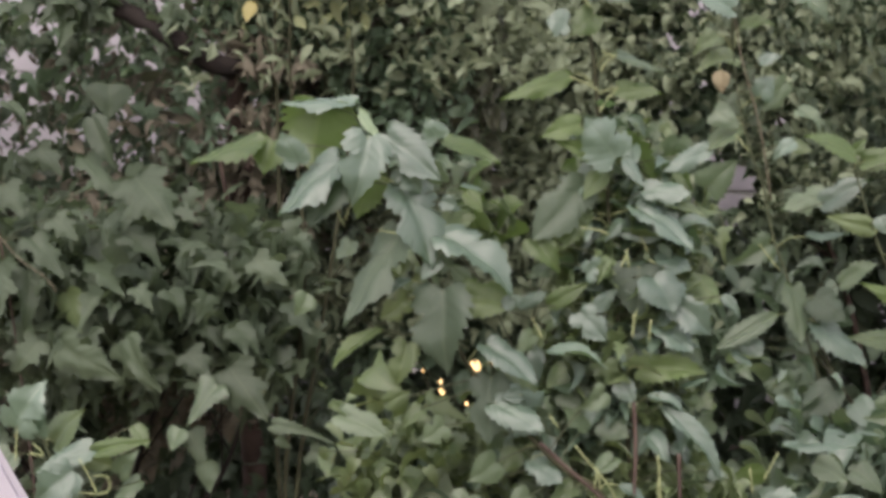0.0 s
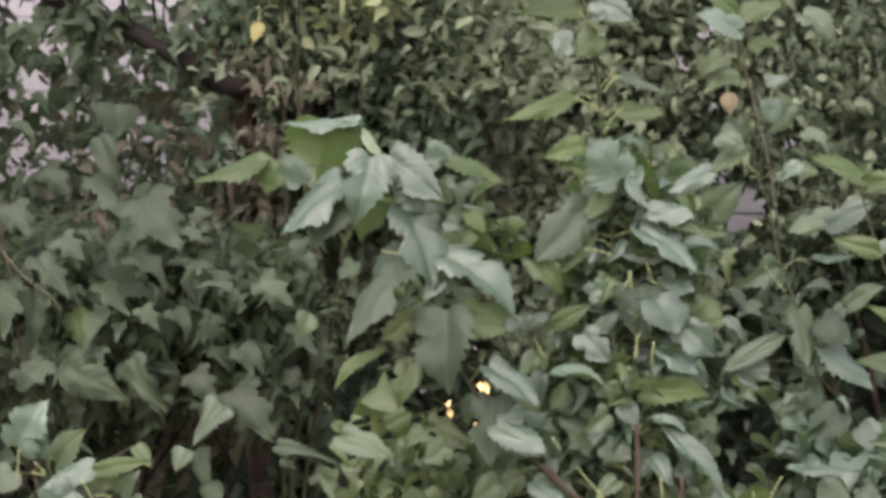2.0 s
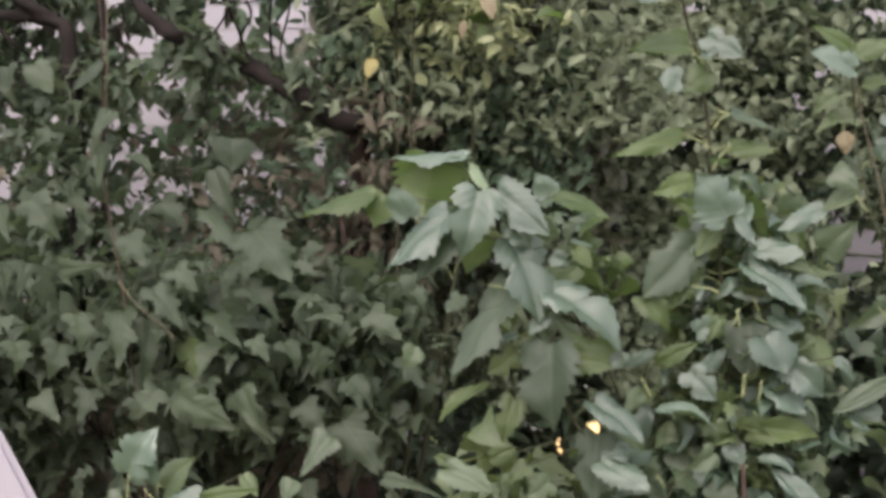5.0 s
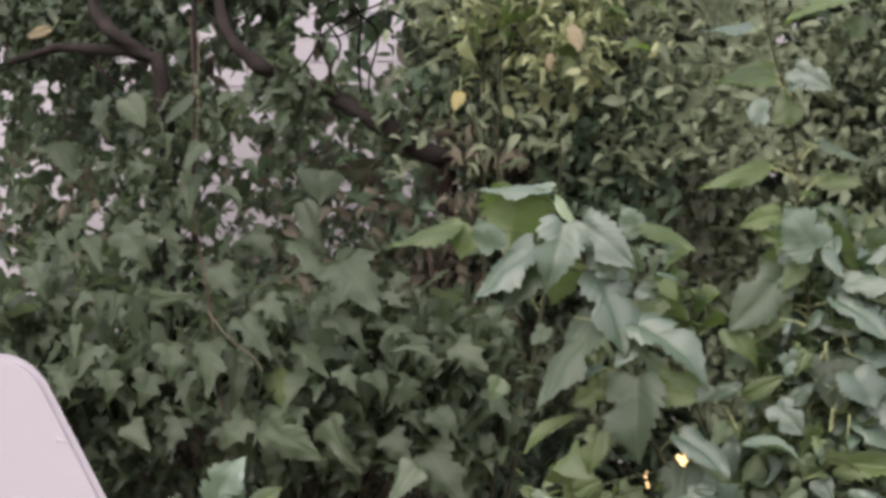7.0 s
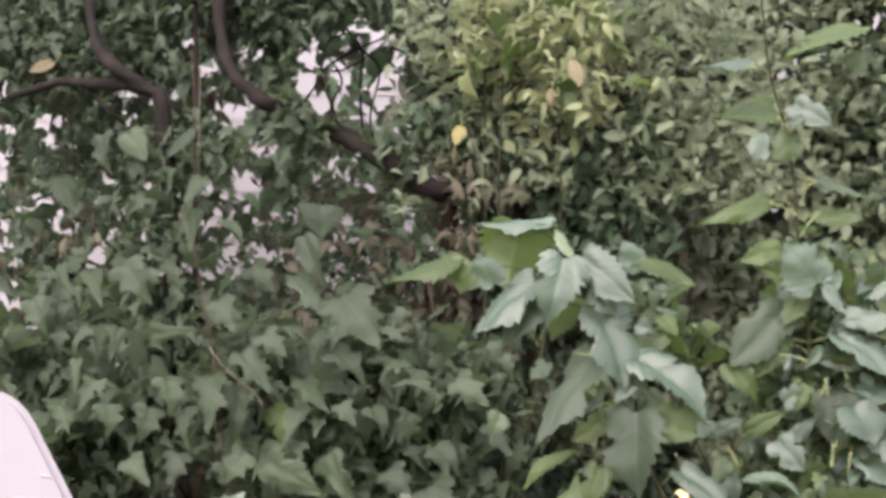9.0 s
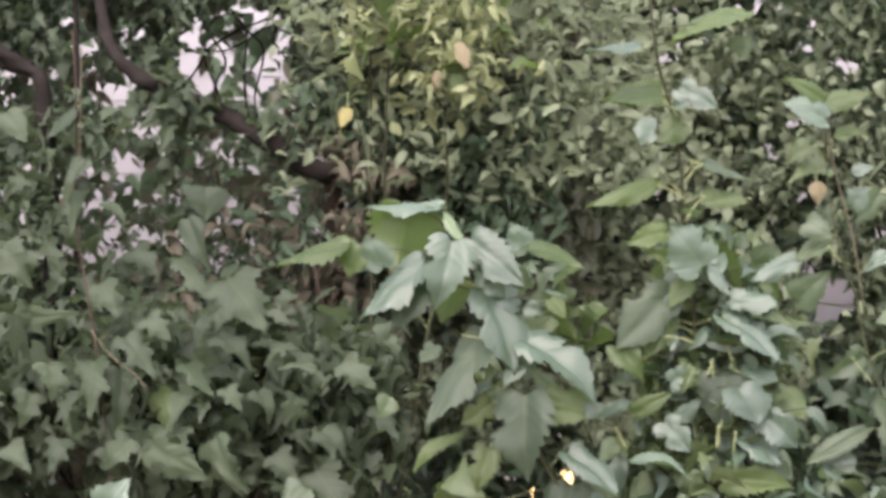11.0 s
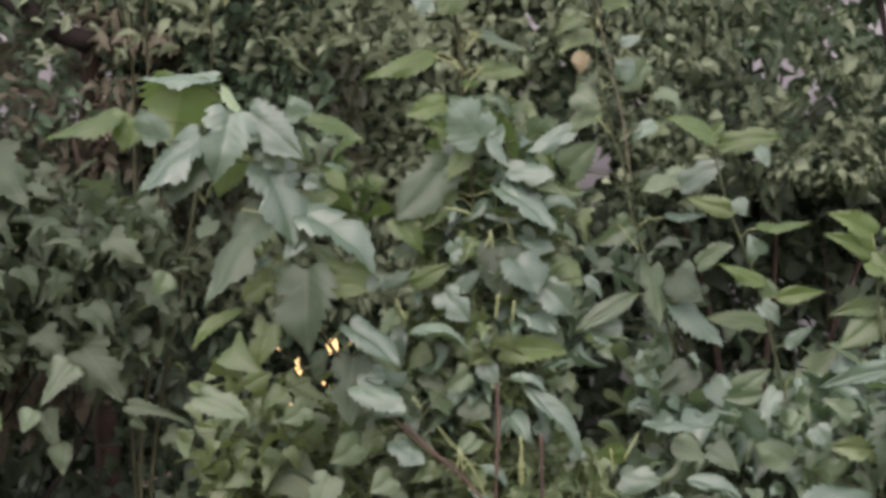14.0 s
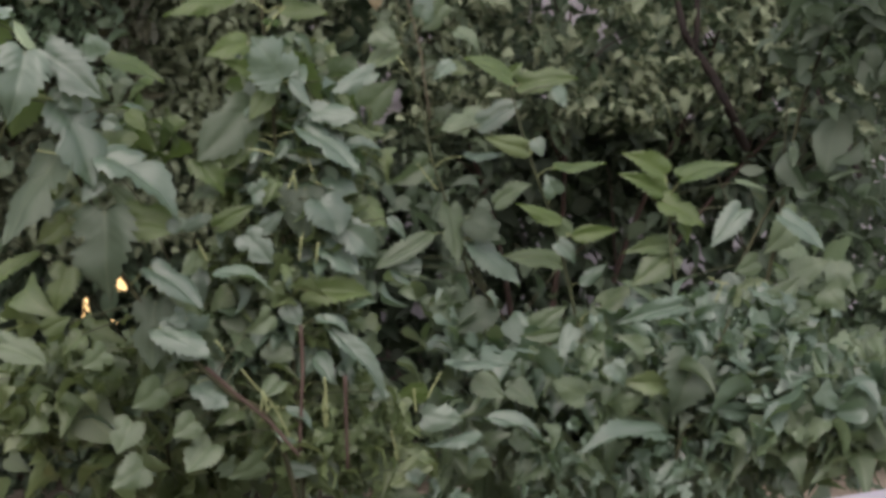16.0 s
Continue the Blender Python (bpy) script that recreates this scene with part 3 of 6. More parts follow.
leaf(shoot_b, "l", "F", (0.203, 2.382, 1.129), (0.147, 2.365, 1.119), 0.039, "half_lobed")
leaf(shoot_b, "g", "F", (0.251, 2.351, 1.078), (0.204, 2.327, 1.139), 0.073, "mitten")
leaf(shoot_b, "m", "F", (0.254, 2.419, 1.124), (0.277, 2.408, 1.151), 0.041, "ovate")
leaf(shoot_b, "l", "F", (0.234, 2.384, 1.077), (0.171, 2.362, 1.109), 0.031, "ovate")
leaf(shoot_b, "l", "B", (0.255, 2.384, 1.103), (0.321, 2.410, 1.046), 0.060, "cordate")
leaf(shoot_b, "g", "F", (0.386, 2.376, 1.091), (0.315, 2.354, 1.060), 0.031, "half_lobed")
leaf(shoot_b, "g", "F", (0.290, 2.355, 1.034), (0.357, 2.333, 1.026), 0.038, "blunt_lobed")
leaf(shoot_b, "k", "F", (0.311, 2.425, 1.024), (0.385, 2.401, 1.005), 0.062, "half_lobed")
leaf(shoot_b, "g", "R", (0.279, 2.355, 1.010), (0.362, 2.323, 0.951), 0.054, "deep_lobed")
leaf(shoot_b, "g", "U", (0.334, 2.375, 0.980), (0.388, 2.360, 0.993), 0.037, "narrow")
leaf(shoot_b, "g", "R", (0.312, 2.367, 0.941), (0.358, 2.351, 0.919), 0.043, "blunt_lobed")
leaf(shoot_b, "g", "F", (0.261, 2.344, 1.080), (0.288, 2.328, 1.036), 0.025, "ovate")
leaf(shoot_b, "d", "F", (0.211, 2.389, 1.044), (0.131, 2.356, 0.965), 0.065, "blunt_lobed")
leaf(shoot_b, "l", "F", (0.207, 2.402, 1.007), (0.170, 2.381, 0.946), 0.040, "ovate")
leaf(shoot_b, "l", "F", (0.237, 2.381, 1.062), (0.204, 2.366, 1.023), 0.035, "ovate")
leaf(shoot_b, "l", "F", (0.221, 2.395, 0.994), (0.188, 2.385, 1.007), 0.026, "ovate")
leaf(shoot_b, "l", "B", (0.278, 2.399, 0.991), (0.336, 2.422, 0.935), 0.050, "cordate")
leaf(shoot_b, "l", "B", (0.253, 2.407, 1.032), (0.289, 2.420, 1.008), 0.037, "ovate")
leaf(shoot_b, "l", "F", (0.253, 2.387, 0.934), (0.220, 2.375, 0.908), 0.037, "ovate")
leaf(shoot_b, "g", "F", (0.207, 2.361, 0.913), (0.241, 2.349, 0.930), 0.035, "deep_lobed")
leaf(shoot_b, "d", "D", (0.285, 2.372, 0.926), (0.276, 2.356, 0.848), 0.078, "cordate")
leaf(shoot_b, "g", "F", (0.301, 2.340, 0.911), (0.330, 2.322, 0.860), 0.071, "half_lobed")
leaf(shoot_b, "g", "F", (0.332, 2.357, 0.871), (0.381, 2.336, 0.829), 0.050, "blunt_lobed")
leaf(shoot_b, "l", "F", (0.368, 2.393, 0.899), (0.404, 2.378, 0.868), 0.047, "cordate")
leaf(shoot_b, "g", "F", (0.398, 2.341, 0.883), (0.424, 2.327, 0.851), 0.017, "ovate")
leaf(shoot_b, "m", "F", (0.293, 2.405, 0.863), (0.336, 2.388, 0.830), 0.035, "mitten")
leaf(shoot_b, "g", "R", (0.307, 2.365, 0.842), (0.361, 2.345, 0.805), 0.051, "blunt_lobed")
leaf(shoot_b, "l", "F", (0.284, 2.372, 0.777), (0.375, 2.344, 0.775), 0.044, "half_lobed")
leaf(shoot_b, "g", "U", (0.341, 2.365, 0.749), (0.381, 2.354, 0.766), 0.026, "narrow")
leaf(shoot_b, "g", "F", (0.254, 2.359, 0.758), (0.275, 2.347, 0.729), 0.032, "cordate")
leaf(shoot_b, "g", "F", (0.107, 2.367, 0.866), (0.152, 2.351, 0.889), 0.021, "narrow")
leaf(shoot_b, "g", "F", (0.197, 2.364, 0.860), (0.235, 2.346, 0.818), 0.045, "deep_lobed")
leaf(shoot_b, "g", "U", (0.150, 2.351, 0.804), (0.234, 2.329, 0.802), 0.052, "ovate")
leaf(shoot_b, "l", "F", (0.153, 2.390, 0.868), (0.213, 2.369, 0.902), 0.029, "ovate")
leaf(shoot_b, "g", "F", (0.219, 2.364, 0.862), (0.251, 2.350, 0.893), 0.024, "ovate")
leaf(shoot_b, "m", "F", (0.180, 2.419, 0.743), (0.234, 2.397, 0.702), 0.049, "cordate")
leaf(shoot_b, "m", "F", (0.165, 2.405, 0.933), (0.124, 2.391, 0.909), 0.042, "deep_lobed")
leaf(shoot_b, "l", "F", (0.131, 2.382, 0.966), (0.171, 2.363, 0.918), 0.043, "cordate")
leaf(shoot_b, "k", "F", (0.247, 2.403, 0.820), (0.278, 2.385, 0.773), 0.047, "shouldered")
leaf(shoot_b, "m", "F", (0.214, 2.395, 0.788), (0.253, 2.379, 0.757), 0.043, "mitten")
leaf(shoot_b, "k", "F", (0.183, 2.420, 0.777), (0.150, 2.407, 0.746), 0.040, "cordate")
leaf(shoot_b, "m", "F", (0.133, 2.391, 0.706), (0.172, 2.375, 0.676), 0.043, "shouldered")
leaf(shoot_b, "m", "F", (0.229, 2.384, 0.700), (0.268, 2.370, 0.678), 0.041, "half_lobed")
leaf(shoot_b, "k", "F", (0.118, 2.429, 0.760), (0.158, 2.410, 0.713), 0.042, "ovate")
leaf(shoot_b, "l", "F", (0.332, 2.397, 0.902), (0.293, 2.382, 0.935), 0.034, "ovate")
leaf(shoot_b, "m", "F", (0.359, 2.392, 0.951), (0.398, 2.379, 0.935), 0.040, "half_lobed")
leaf(shoot_b, "m", "F", (0.263, 2.406, 0.885), (0.230, 2.392, 0.853), 0.037, "mitten")
leaf(shoot_b, "g", "R", (0.308, 2.351, 0.727), (0.402, 2.310, 0.639), 0.040, "narrow")
leaf(shoot_b, "g", "U", (0.291, 2.353, 0.740), (0.346, 2.339, 0.727), 0.027, "narrow")
leaf(shoot_b, "l", "B", (0.469, 2.397, 0.622), (0.417, 2.413, 0.612), 0.042, "ovate")
leaf(shoot_b, "g", "F", (0.252, 2.366, 0.523), (0.298, 2.352, 0.519), 0.031, "half_lobed")
leaf(shoot_b, "m", "F", (0.299, 2.384, 0.529), (0.329, 2.368, 0.488), 0.048, "cordate")
leaf(shoot_b, "m", "F", (0.374, 2.418, 0.495), (0.400, 2.406, 0.529), 0.043, "deep_lobed")
leaf(shoot_b, "k", "F", (0.471, 2.408, 0.519), (0.404, 2.386, 0.487), 0.038, "half_lobed")
leaf(shoot_b, "g", "F", (0.330, 2.374, 0.668), (0.355, 2.365, 0.656), 0.028, "ovate")
leaf(shoot_b, "g", "F", (0.376, 2.347, 0.631), (0.401, 2.339, 0.628), 0.023, "ovate")
leaf(shoot_b, "m", "F", (0.343, 2.410, 0.567), (0.374, 2.396, 0.535), 0.041, "deep_lobed")
leaf(shoot_b, "k", "F", (0.312, 2.425, 0.641), (0.343, 2.410, 0.600), 0.037, "mitten")
leaf(shoot_b, "m", "F", (0.391, 2.391, 0.701), (0.355, 2.379, 0.679), 0.040, "shouldered")
leaf(shoot_b, "g", "F", (0.437, 2.371, 0.510), (0.450, 2.363, 0.488), 0.026, "half_lobed")
leaf(shoot_b, "g", "U", (0.167, 2.361, 1.396), (0.084, 2.340, 1.390), 0.071, "ovate")
leaf(shoot_b, "l", "F", (0.194, 2.428, 1.342), (0.112, 2.404, 1.329), 0.037, "half_lobed")
leaf(shoot_b, "l", "U", (0.325, 2.403, 1.452), (0.204, 2.371, 1.421), 0.116, "ovate")
leaf(shoot_b, "g", "F", (0.213, 2.367, 1.316), (0.260, 2.350, 1.337), 0.046, "shouldered")
leaf(shoot_b, "m", "F", (0.272, 2.414, 1.422), (0.223, 2.398, 1.436), 0.046, "cordate")
leaf(shoot_b, "m", "F", (0.306, 2.432, 1.400), (0.328, 2.422, 1.423), 0.039, "cordate")
stalk(shoot_b, (0.229, 2.360, 1.145), (0.240, 2.360, 1.164), (0.256, 2.360, 1.181))
stalk(shoot_b, (0.230, 2.360, 1.203), (0.241, 2.360, 1.219), (0.254, 2.360, 1.225))
stalk(shoot_b, (0.254, 2.360, 1.225), (0.243, 2.360, 1.227), (0.233, 2.360, 1.233))
stalk(shoot_b, (0.227, 2.360, 1.176), (0.211, 2.360, 1.186), (0.188, 2.360, 1.195))
stalk(shoot_b, (0.217, 2.360, 1.295), (0.209, 2.360, 1.305), (0.196, 2.360, 1.318))
stalk(shoot_b, (0.241, 2.360, 0.970), (0.223, 2.360, 0.977), (0.201, 2.360, 0.980))
stalk(shoot_b, (0.258, 2.360, 0.923), (0.262, 2.360, 0.934), (0.268, 2.360, 0.950))
stalk(shoot_b, (0.295, 2.360, 0.946), (0.289, 2.360, 0.959), (0.282, 2.360, 0.976))
stalk(shoot_b, (0.335, 2.360, 0.914), (0.318, 2.360, 0.924), (0.297, 2.360, 0.933))
stalk(shoot_b, (0.273, 2.360, 0.824), (0.276, 2.360, 0.842), (0.280, 2.360, 0.862))
stalk(shoot_b, (0.144, 2.360, 0.823), (0.137, 2.360, 0.837), (0.129, 2.360, 0.852))
stalk(shoot_b, (0.442, 2.360, 0.598), (0.441, 2.360, 0.616), (0.439, 2.360, 0.634))
stalk(shoot_b, (0.459, 2.360, 0.617), (0.468, 2.360, 0.635), (0.480, 2.360, 0.656))
stalk(shoot_b, (0.414, 2.360, 0.529), (0.411, 2.360, 0.551), (0.405, 2.360, 0.574))
stalk(shoot_b, (0.310, 2.360, 0.578), (0.307, 2.360, 0.609), (0.311, 2.360, 0.641))
stalk(shoot_b, (0.267, 2.300, 0.736), (0.269, 2.300, 0.677), (0.267, 2.300, 0.621), (0.264, 2.300, 0.558), material=BARK, r=0.003)
stalk(shoot_b, (0.329, 2.300, 0.663), (0.330, 2.300, 0.603), (0.332, 2.300, 0.531), material=BARK, r=0.003)
stalk(shoot_b, (0.258, 2.300, 0.947), (0.260, 2.300, 0.936), (0.262, 2.300, 0.922))
stalk(shoot_b, (0.269, 2.300, 0.859), (0.267, 2.300, 0.842), (0.265, 2.300, 0.826))
stalk(shoot_b, (0.292, 2.300, 0.850), (0.290, 2.300, 0.835), (0.289, 2.300, 0.820))
stalk(shoot_b, (0.217, 2.300, 0.640), (0.218, 2.300, 0.629), (0.219, 2.300, 0.615))
stalk(shoot_b, (0.300, 2.300, 0.662), (0.302, 2.300, 0.628), (0.304, 2.300, 0.591))


shoot_c = shoot("mulberry_shoot", "slender mulberry shoot with sparse grey-green leaves", "shrub", [(0.694, 2.900, 0.595), (0.652, 2.900, 0.759), (0.609, 2.900, 0.895), (0.588, 2.900, 0.956), (0.578, 2.900, 1.001), (0.566, 2.900, 1.061), (0.545, 2.900, 1.120), (0.525, 2.900, 1.209), (0.515, 2.900, 1.297)], 0.003, 0.0014, GREEN_STEM)
leaf(shoot_c, "k", "U", (0.527, 2.904, 1.161), (0.455, 2.885, 1.122), 0.055, "ovate")
leaf(shoot_c, "g", "F", (0.612, 2.845, 1.133), (0.571, 2.832, 1.107), 0.031, "ovate")
leaf(shoot_c, "k", "F", (0.615, 2.902, 1.132), (0.653, 2.889, 1.116), 0.028, "ovate")
leaf(shoot_c, "m", "F", (0.676, 2.899, 1.042), (0.592, 2.875, 1.016), 0.053, "deep_lobed")
leaf(shoot_c, "g", "F", (0.660, 2.852, 1.025), (0.733, 2.825, 1.066), 0.048, "half_lobed")
leaf(shoot_c, "m", "F", (0.578, 2.896, 0.958), (0.507, 2.874, 0.919), 0.054, "shouldered")
leaf(shoot_c, "g", "U", (0.636, 2.877, 0.968), (0.707, 2.859, 0.975), 0.057, "ovate")
leaf(shoot_c, "m", "F", (0.613, 2.886, 0.882), (0.624, 2.854, 0.777), 0.049, "deep_lobed")
leaf(shoot_c, "m", "L", (0.589, 2.880, 0.834), (0.471, 2.843, 0.780), 0.038, "narrow")
leaf(shoot_c, "g", "F", (0.525, 2.878, 0.793), (0.555, 2.864, 0.758), 0.044, "half_lobed")
leaf(shoot_c, "g", "U", (0.500, 2.875, 0.774), (0.540, 2.862, 0.744), 0.026, "narrow")
leaf(shoot_c, "g", "R", (0.657, 2.879, 0.815), (0.735, 2.846, 0.742), 0.066, "half_lobed")
leaf(shoot_c, "k", "F", (0.827, 2.912, 0.774), (0.709, 2.881, 0.800), 0.050, "half_lobed")
leaf(shoot_c, "m", "F", (0.696, 2.881, 0.885), (0.755, 2.860, 0.923), 0.036, "half_lobed")
leaf(shoot_c, "d", "F", (0.648, 2.868, 0.862), (0.700, 2.848, 0.820), 0.062, "cordate")
leaf(shoot_c, "m", "F", (0.467, 2.919, 1.054), (0.524, 2.895, 1.103), 0.068, "shouldered")
leaf(shoot_c, "m", "F", (0.421, 2.894, 0.786), (0.458, 2.877, 0.747), 0.058, "shouldered")
leaf(shoot_c, "d", "F", (0.678, 2.859, 0.704), (0.611, 2.836, 0.658), 0.065, "cordate")
leaf(shoot_c, "d", "F", (0.354, 2.853, 0.632), (0.411, 2.833, 0.663), 0.056, "cordate")
leaf(shoot_c, "l", "F", (0.513, 2.894, 1.396), (0.590, 2.868, 1.412), 0.043, "ovate")
leaf(shoot_c, "l", "F", (0.508, 2.881, 1.400), (0.442, 2.858, 1.441), 0.035, "ovate")
leaf(shoot_c, "g", "F", (0.507, 2.842, 1.361), (0.430, 2.817, 1.393), 0.054, "mitten")
leaf(shoot_c, "l", "F", (0.530, 2.906, 1.340), (0.588, 2.888, 1.348), 0.033, "ovate")
leaf(shoot_c, "k", "F", (0.524, 2.927, 1.288), (0.453, 2.907, 1.278), 0.063, "shouldered")
leaf(shoot_c, "k", "F", (0.492, 2.913, 1.326), (0.445, 2.898, 1.299), 0.047, "shouldered")
leaf(shoot_c, "g", "F", (0.550, 2.841, 1.268), (0.586, 2.828, 1.281), 0.029, "ovate")
leaf(shoot_c, "g", "F", (0.558, 2.870, 1.210), (0.576, 2.857, 1.246), 0.044, "half_lobed")
leaf(shoot_c, "m", "F", (0.628, 2.900, 1.398), (0.688, 2.877, 1.351), 0.060, "mitten")
leaf(shoot_c, "m", "F", (0.610, 2.907, 1.241), (0.567, 2.888, 1.189), 0.044, "half_lobed")
leaf(shoot_c, "m", "F", (0.477, 2.882, 1.188), (0.523, 2.865, 1.158), 0.050, "shouldered")
leaf(shoot_c, "m", "F", (0.625, 2.885, 1.190), (0.670, 2.867, 1.159), 0.055, "shouldered")
stalk(shoot_c, (0.575, 2.870, 1.031), (0.556, 2.870, 1.159), (0.524, 2.870, 1.286), (0.510, 2.870, 1.392), material=DRY_STEM)
stalk(shoot_c, (0.587, 2.860, 0.909), (0.567, 2.860, 0.934), (0.551, 2.860, 0.956))
stalk(shoot_c, (0.535, 2.860, 1.116), (0.523, 2.860, 1.131), (0.513, 2.860, 1.145))

shoot_d = shoot("mulberry_shoot", "mulberry shoot carrying young lime-green leaves", "shrub", [(0.837, 2.750, 0.549), (0.812, 2.750, 0.668), (0.792, 2.750, 0.747), (0.780, 2.750, 0.796), (0.759, 2.750, 0.864), (0.740, 2.750, 0.922), (0.711, 2.750, 0.999), (0.693, 2.750, 1.066), (0.680, 2.750, 1.113)], 0.004, 0.0016, GREEN_STEM)
leaf(shoot_d, "l", "U", (0.686, 2.725, 1.096), (0.605, 2.703, 1.142), 0.086, "ovate")
leaf(shoot_d, "l", "F", (0.707, 2.759, 1.092), (0.803, 2.729, 1.105), 0.046, "half_lobed")
leaf(shoot_d, "g", "F", (0.759, 2.712, 1.088), (0.771, 2.700, 1.050), 0.034, "ovate")
leaf(shoot_d, "l", "F", (0.687, 2.752, 1.105), (0.710, 2.743, 1.128), 0.021, "ovate")
leaf(shoot_d, "l", "U", (0.756, 2.722, 0.948), (0.843, 2.700, 0.961), 0.052, "ovate")
leaf(shoot_d, "k", "F", (0.726, 2.749, 0.977), (0.639, 2.725, 1.002), 0.036, "ovate")
leaf(shoot_d, "g", "F", (0.715, 2.695, 0.999), (0.728, 2.685, 0.969), 0.029, "ovate")
leaf(shoot_d, "g", "F", (0.763, 2.726, 0.904), (0.744, 2.715, 0.937), 0.038, "cordate")
leaf(shoot_d, "l", "F", (0.771, 2.725, 0.856), (0.687, 2.701, 0.892), 0.033, "ovate")
leaf(shoot_d, "m", "F", (0.789, 2.740, 0.832), (0.762, 2.727, 0.870), 0.031, "ovate")
leaf(shoot_d, "l", "F", (0.793, 2.731, 0.831), (0.869, 2.707, 0.844), 0.031, "ovate")
leaf(shoot_d, "g", "F", (0.765, 2.726, 0.822), (0.797, 2.711, 0.787), 0.032, "cordate")
leaf(shoot_d, "g", "F", (0.796, 2.695, 0.752), (0.840, 2.678, 0.789), 0.023, "ovate")
leaf(shoot_d, "k", "F", (0.855, 2.760, 0.709), (0.918, 2.737, 0.749), 0.052, "cordate")
leaf(shoot_d, "m", "F", (0.735, 2.765, 0.672), (0.789, 2.744, 0.712), 0.048, "shouldered")
leaf(shoot_d, "m", "F", (0.834, 2.760, 0.690), (0.778, 2.742, 0.654), 0.045, "cordate")
leaf(shoot_d, "m", "F", (0.869, 2.740, 0.671), (0.834, 2.726, 0.712), 0.047, "half_lobed")

shoot_e = shoot("mulberry_shoot", "short leafy mulberry shoot with bright tip leaves", "shrub", [(0.969, 2.650, 0.636), (0.958, 2.650, 0.732), (0.943, 2.650, 0.799), (0.939, 2.650, 0.856), (0.938, 2.650, 0.903)], 0.0035, 0.0016, GREEN_STEM)
leaf(shoot_e, "l", "F", (0.934, 2.655, 0.938), (0.861, 2.633, 0.980), 0.050, "cordate")
leaf(shoot_e, "l", "F", (0.933, 2.651, 0.906), (0.852, 2.628, 0.944), 0.038, "ovate")
leaf(shoot_e, "l", "U", (0.951, 2.632, 0.933), (1.040, 2.608, 0.966), 0.068, "cordate")
leaf(shoot_e, "l", "F", (0.922, 2.643, 0.895), (0.992, 2.618, 0.856), 0.052, "deep_lobed")
leaf(shoot_e, "l", "F", (0.949, 2.663, 0.879), (0.978, 2.644, 0.823), 0.038, "mitten")
leaf(shoot_e, "k", "F", (0.960, 2.681, 0.819), (0.866, 2.658, 0.816), 0.040, "cordate")
leaf(shoot_e, "g", "F", (1.050, 2.605, 0.882), (0.983, 2.581, 0.820), 0.044, "cordate")
leaf(shoot_e, "k", "F", (0.952, 2.669, 0.803), (0.868, 2.644, 0.753), 0.054, "cordate")
leaf(shoot_e, "m", "F", (1.181, 2.674, 0.867), (1.116, 2.650, 0.802), 0.064, "cordate")
leaf(shoot_e, "g", "R", (1.119, 2.603, 0.870), (1.192, 2.575, 0.816), 0.053, "half_lobed")
leaf(shoot_e, "m", "U", (1.060, 2.660, 0.924), (1.112, 2.647, 0.918), 0.048, "ovate")
leaf(shoot_e, "g", "F", (0.951, 2.613, 0.701), (0.988, 2.597, 0.737), 0.042, "half_lobed")
leaf(shoot_e, "g", "F", (0.945, 2.603, 0.723), (0.820, 2.570, 0.706), 0.037, "cordate")
leaf(shoot_e, "k", "F", (1.064, 2.676, 0.724), (1.127, 2.655, 0.755), 0.046, "half_lobed")
leaf(shoot_e, "m", "F", (1.126, 2.652, 0.717), (1.175, 2.632, 0.764), 0.050, "shouldered")
leaf(shoot_e, "m", "F", (1.164, 2.648, 0.768), (1.222, 2.629, 0.792), 0.047, "cordate")
leaf(shoot_e, "m", "F", (1.204, 2.657, 0.711), (1.146, 2.641, 0.685), 0.050, "deep_lobed")
leaf(shoot_e, "k", "F", (1.088, 2.672, 0.673), (1.041, 2.659, 0.705), 0.051, "half_lobed")
leaf(shoot_e, "m", "F", (1.016, 2.672, 0.685), (1.060, 2.654, 0.647), 0.052, "half_lobed")
leaf(shoot_e, "m", "F", (1.219, 2.647, 0.741), (1.254, 2.632, 0.703), 0.058, "shouldered")
leaf(shoot_e, "m", "F", (1.101, 2.658, 0.790), (1.056, 2.646, 0.772), 0.040, "cordate")
leaf(shoot_e, "m", "F", (0.913, 2.665, 0.735), (0.858, 2.650, 0.766), 0.050, "shouldered")
leaf(shoot_e, "m", "F", (1.218, 2.642, 0.654), (1.171, 2.628, 0.628), 0.050, "mitten")
stalk(shoot_e, (1.003, 2.620, 0.707), (1.013, 2.620, 0.733), (1.023, 2.620, 0.756))
stalk(shoot_e, (1.033, 2.620, 0.755), (1.015, 2.620, 0.758), (0.995, 2.620, 0.767))
stalk(shoot_e, (0.980, 2.620, 0.662), (0.964, 2.620, 0.683), (0.946, 2.620, 0.701))

shoot_g = shoot("mulberry_shoot", "low spreading mulberry growth with pale upper leaf faces", "shrub", [(0.871, 2.500, 0.311), (0.880, 2.500, 0.402), (0.903, 2.500, 0.510), (0.945, 2.500, 0.617), (0.983, 2.500, 0.707)], 0.005, 0.002, STEM)
leaf(shoot_g, "g", "U", (0.509, 2.475, 0.651), (0.617, 2.448, 0.657), 0.041, "ovate")
leaf(shoot_g, "g", "F", (0.470, 2.442, 0.578), (0.529, 2.424, 0.572), 0.043, "half_lobed")
leaf(shoot_g, "g", "U", (0.568, 2.465, 0.543), (0.474, 2.443, 0.533), 0.032, "ovate")
leaf(shoot_g, "g", "U", (0.577, 2.470, 0.568), (0.670, 2.446, 0.550), 0.043, "ovate")
leaf(shoot_g, "g", "U", (0.856, 2.457, 0.536), (0.713, 2.426, 0.545), 0.062, "cordate")
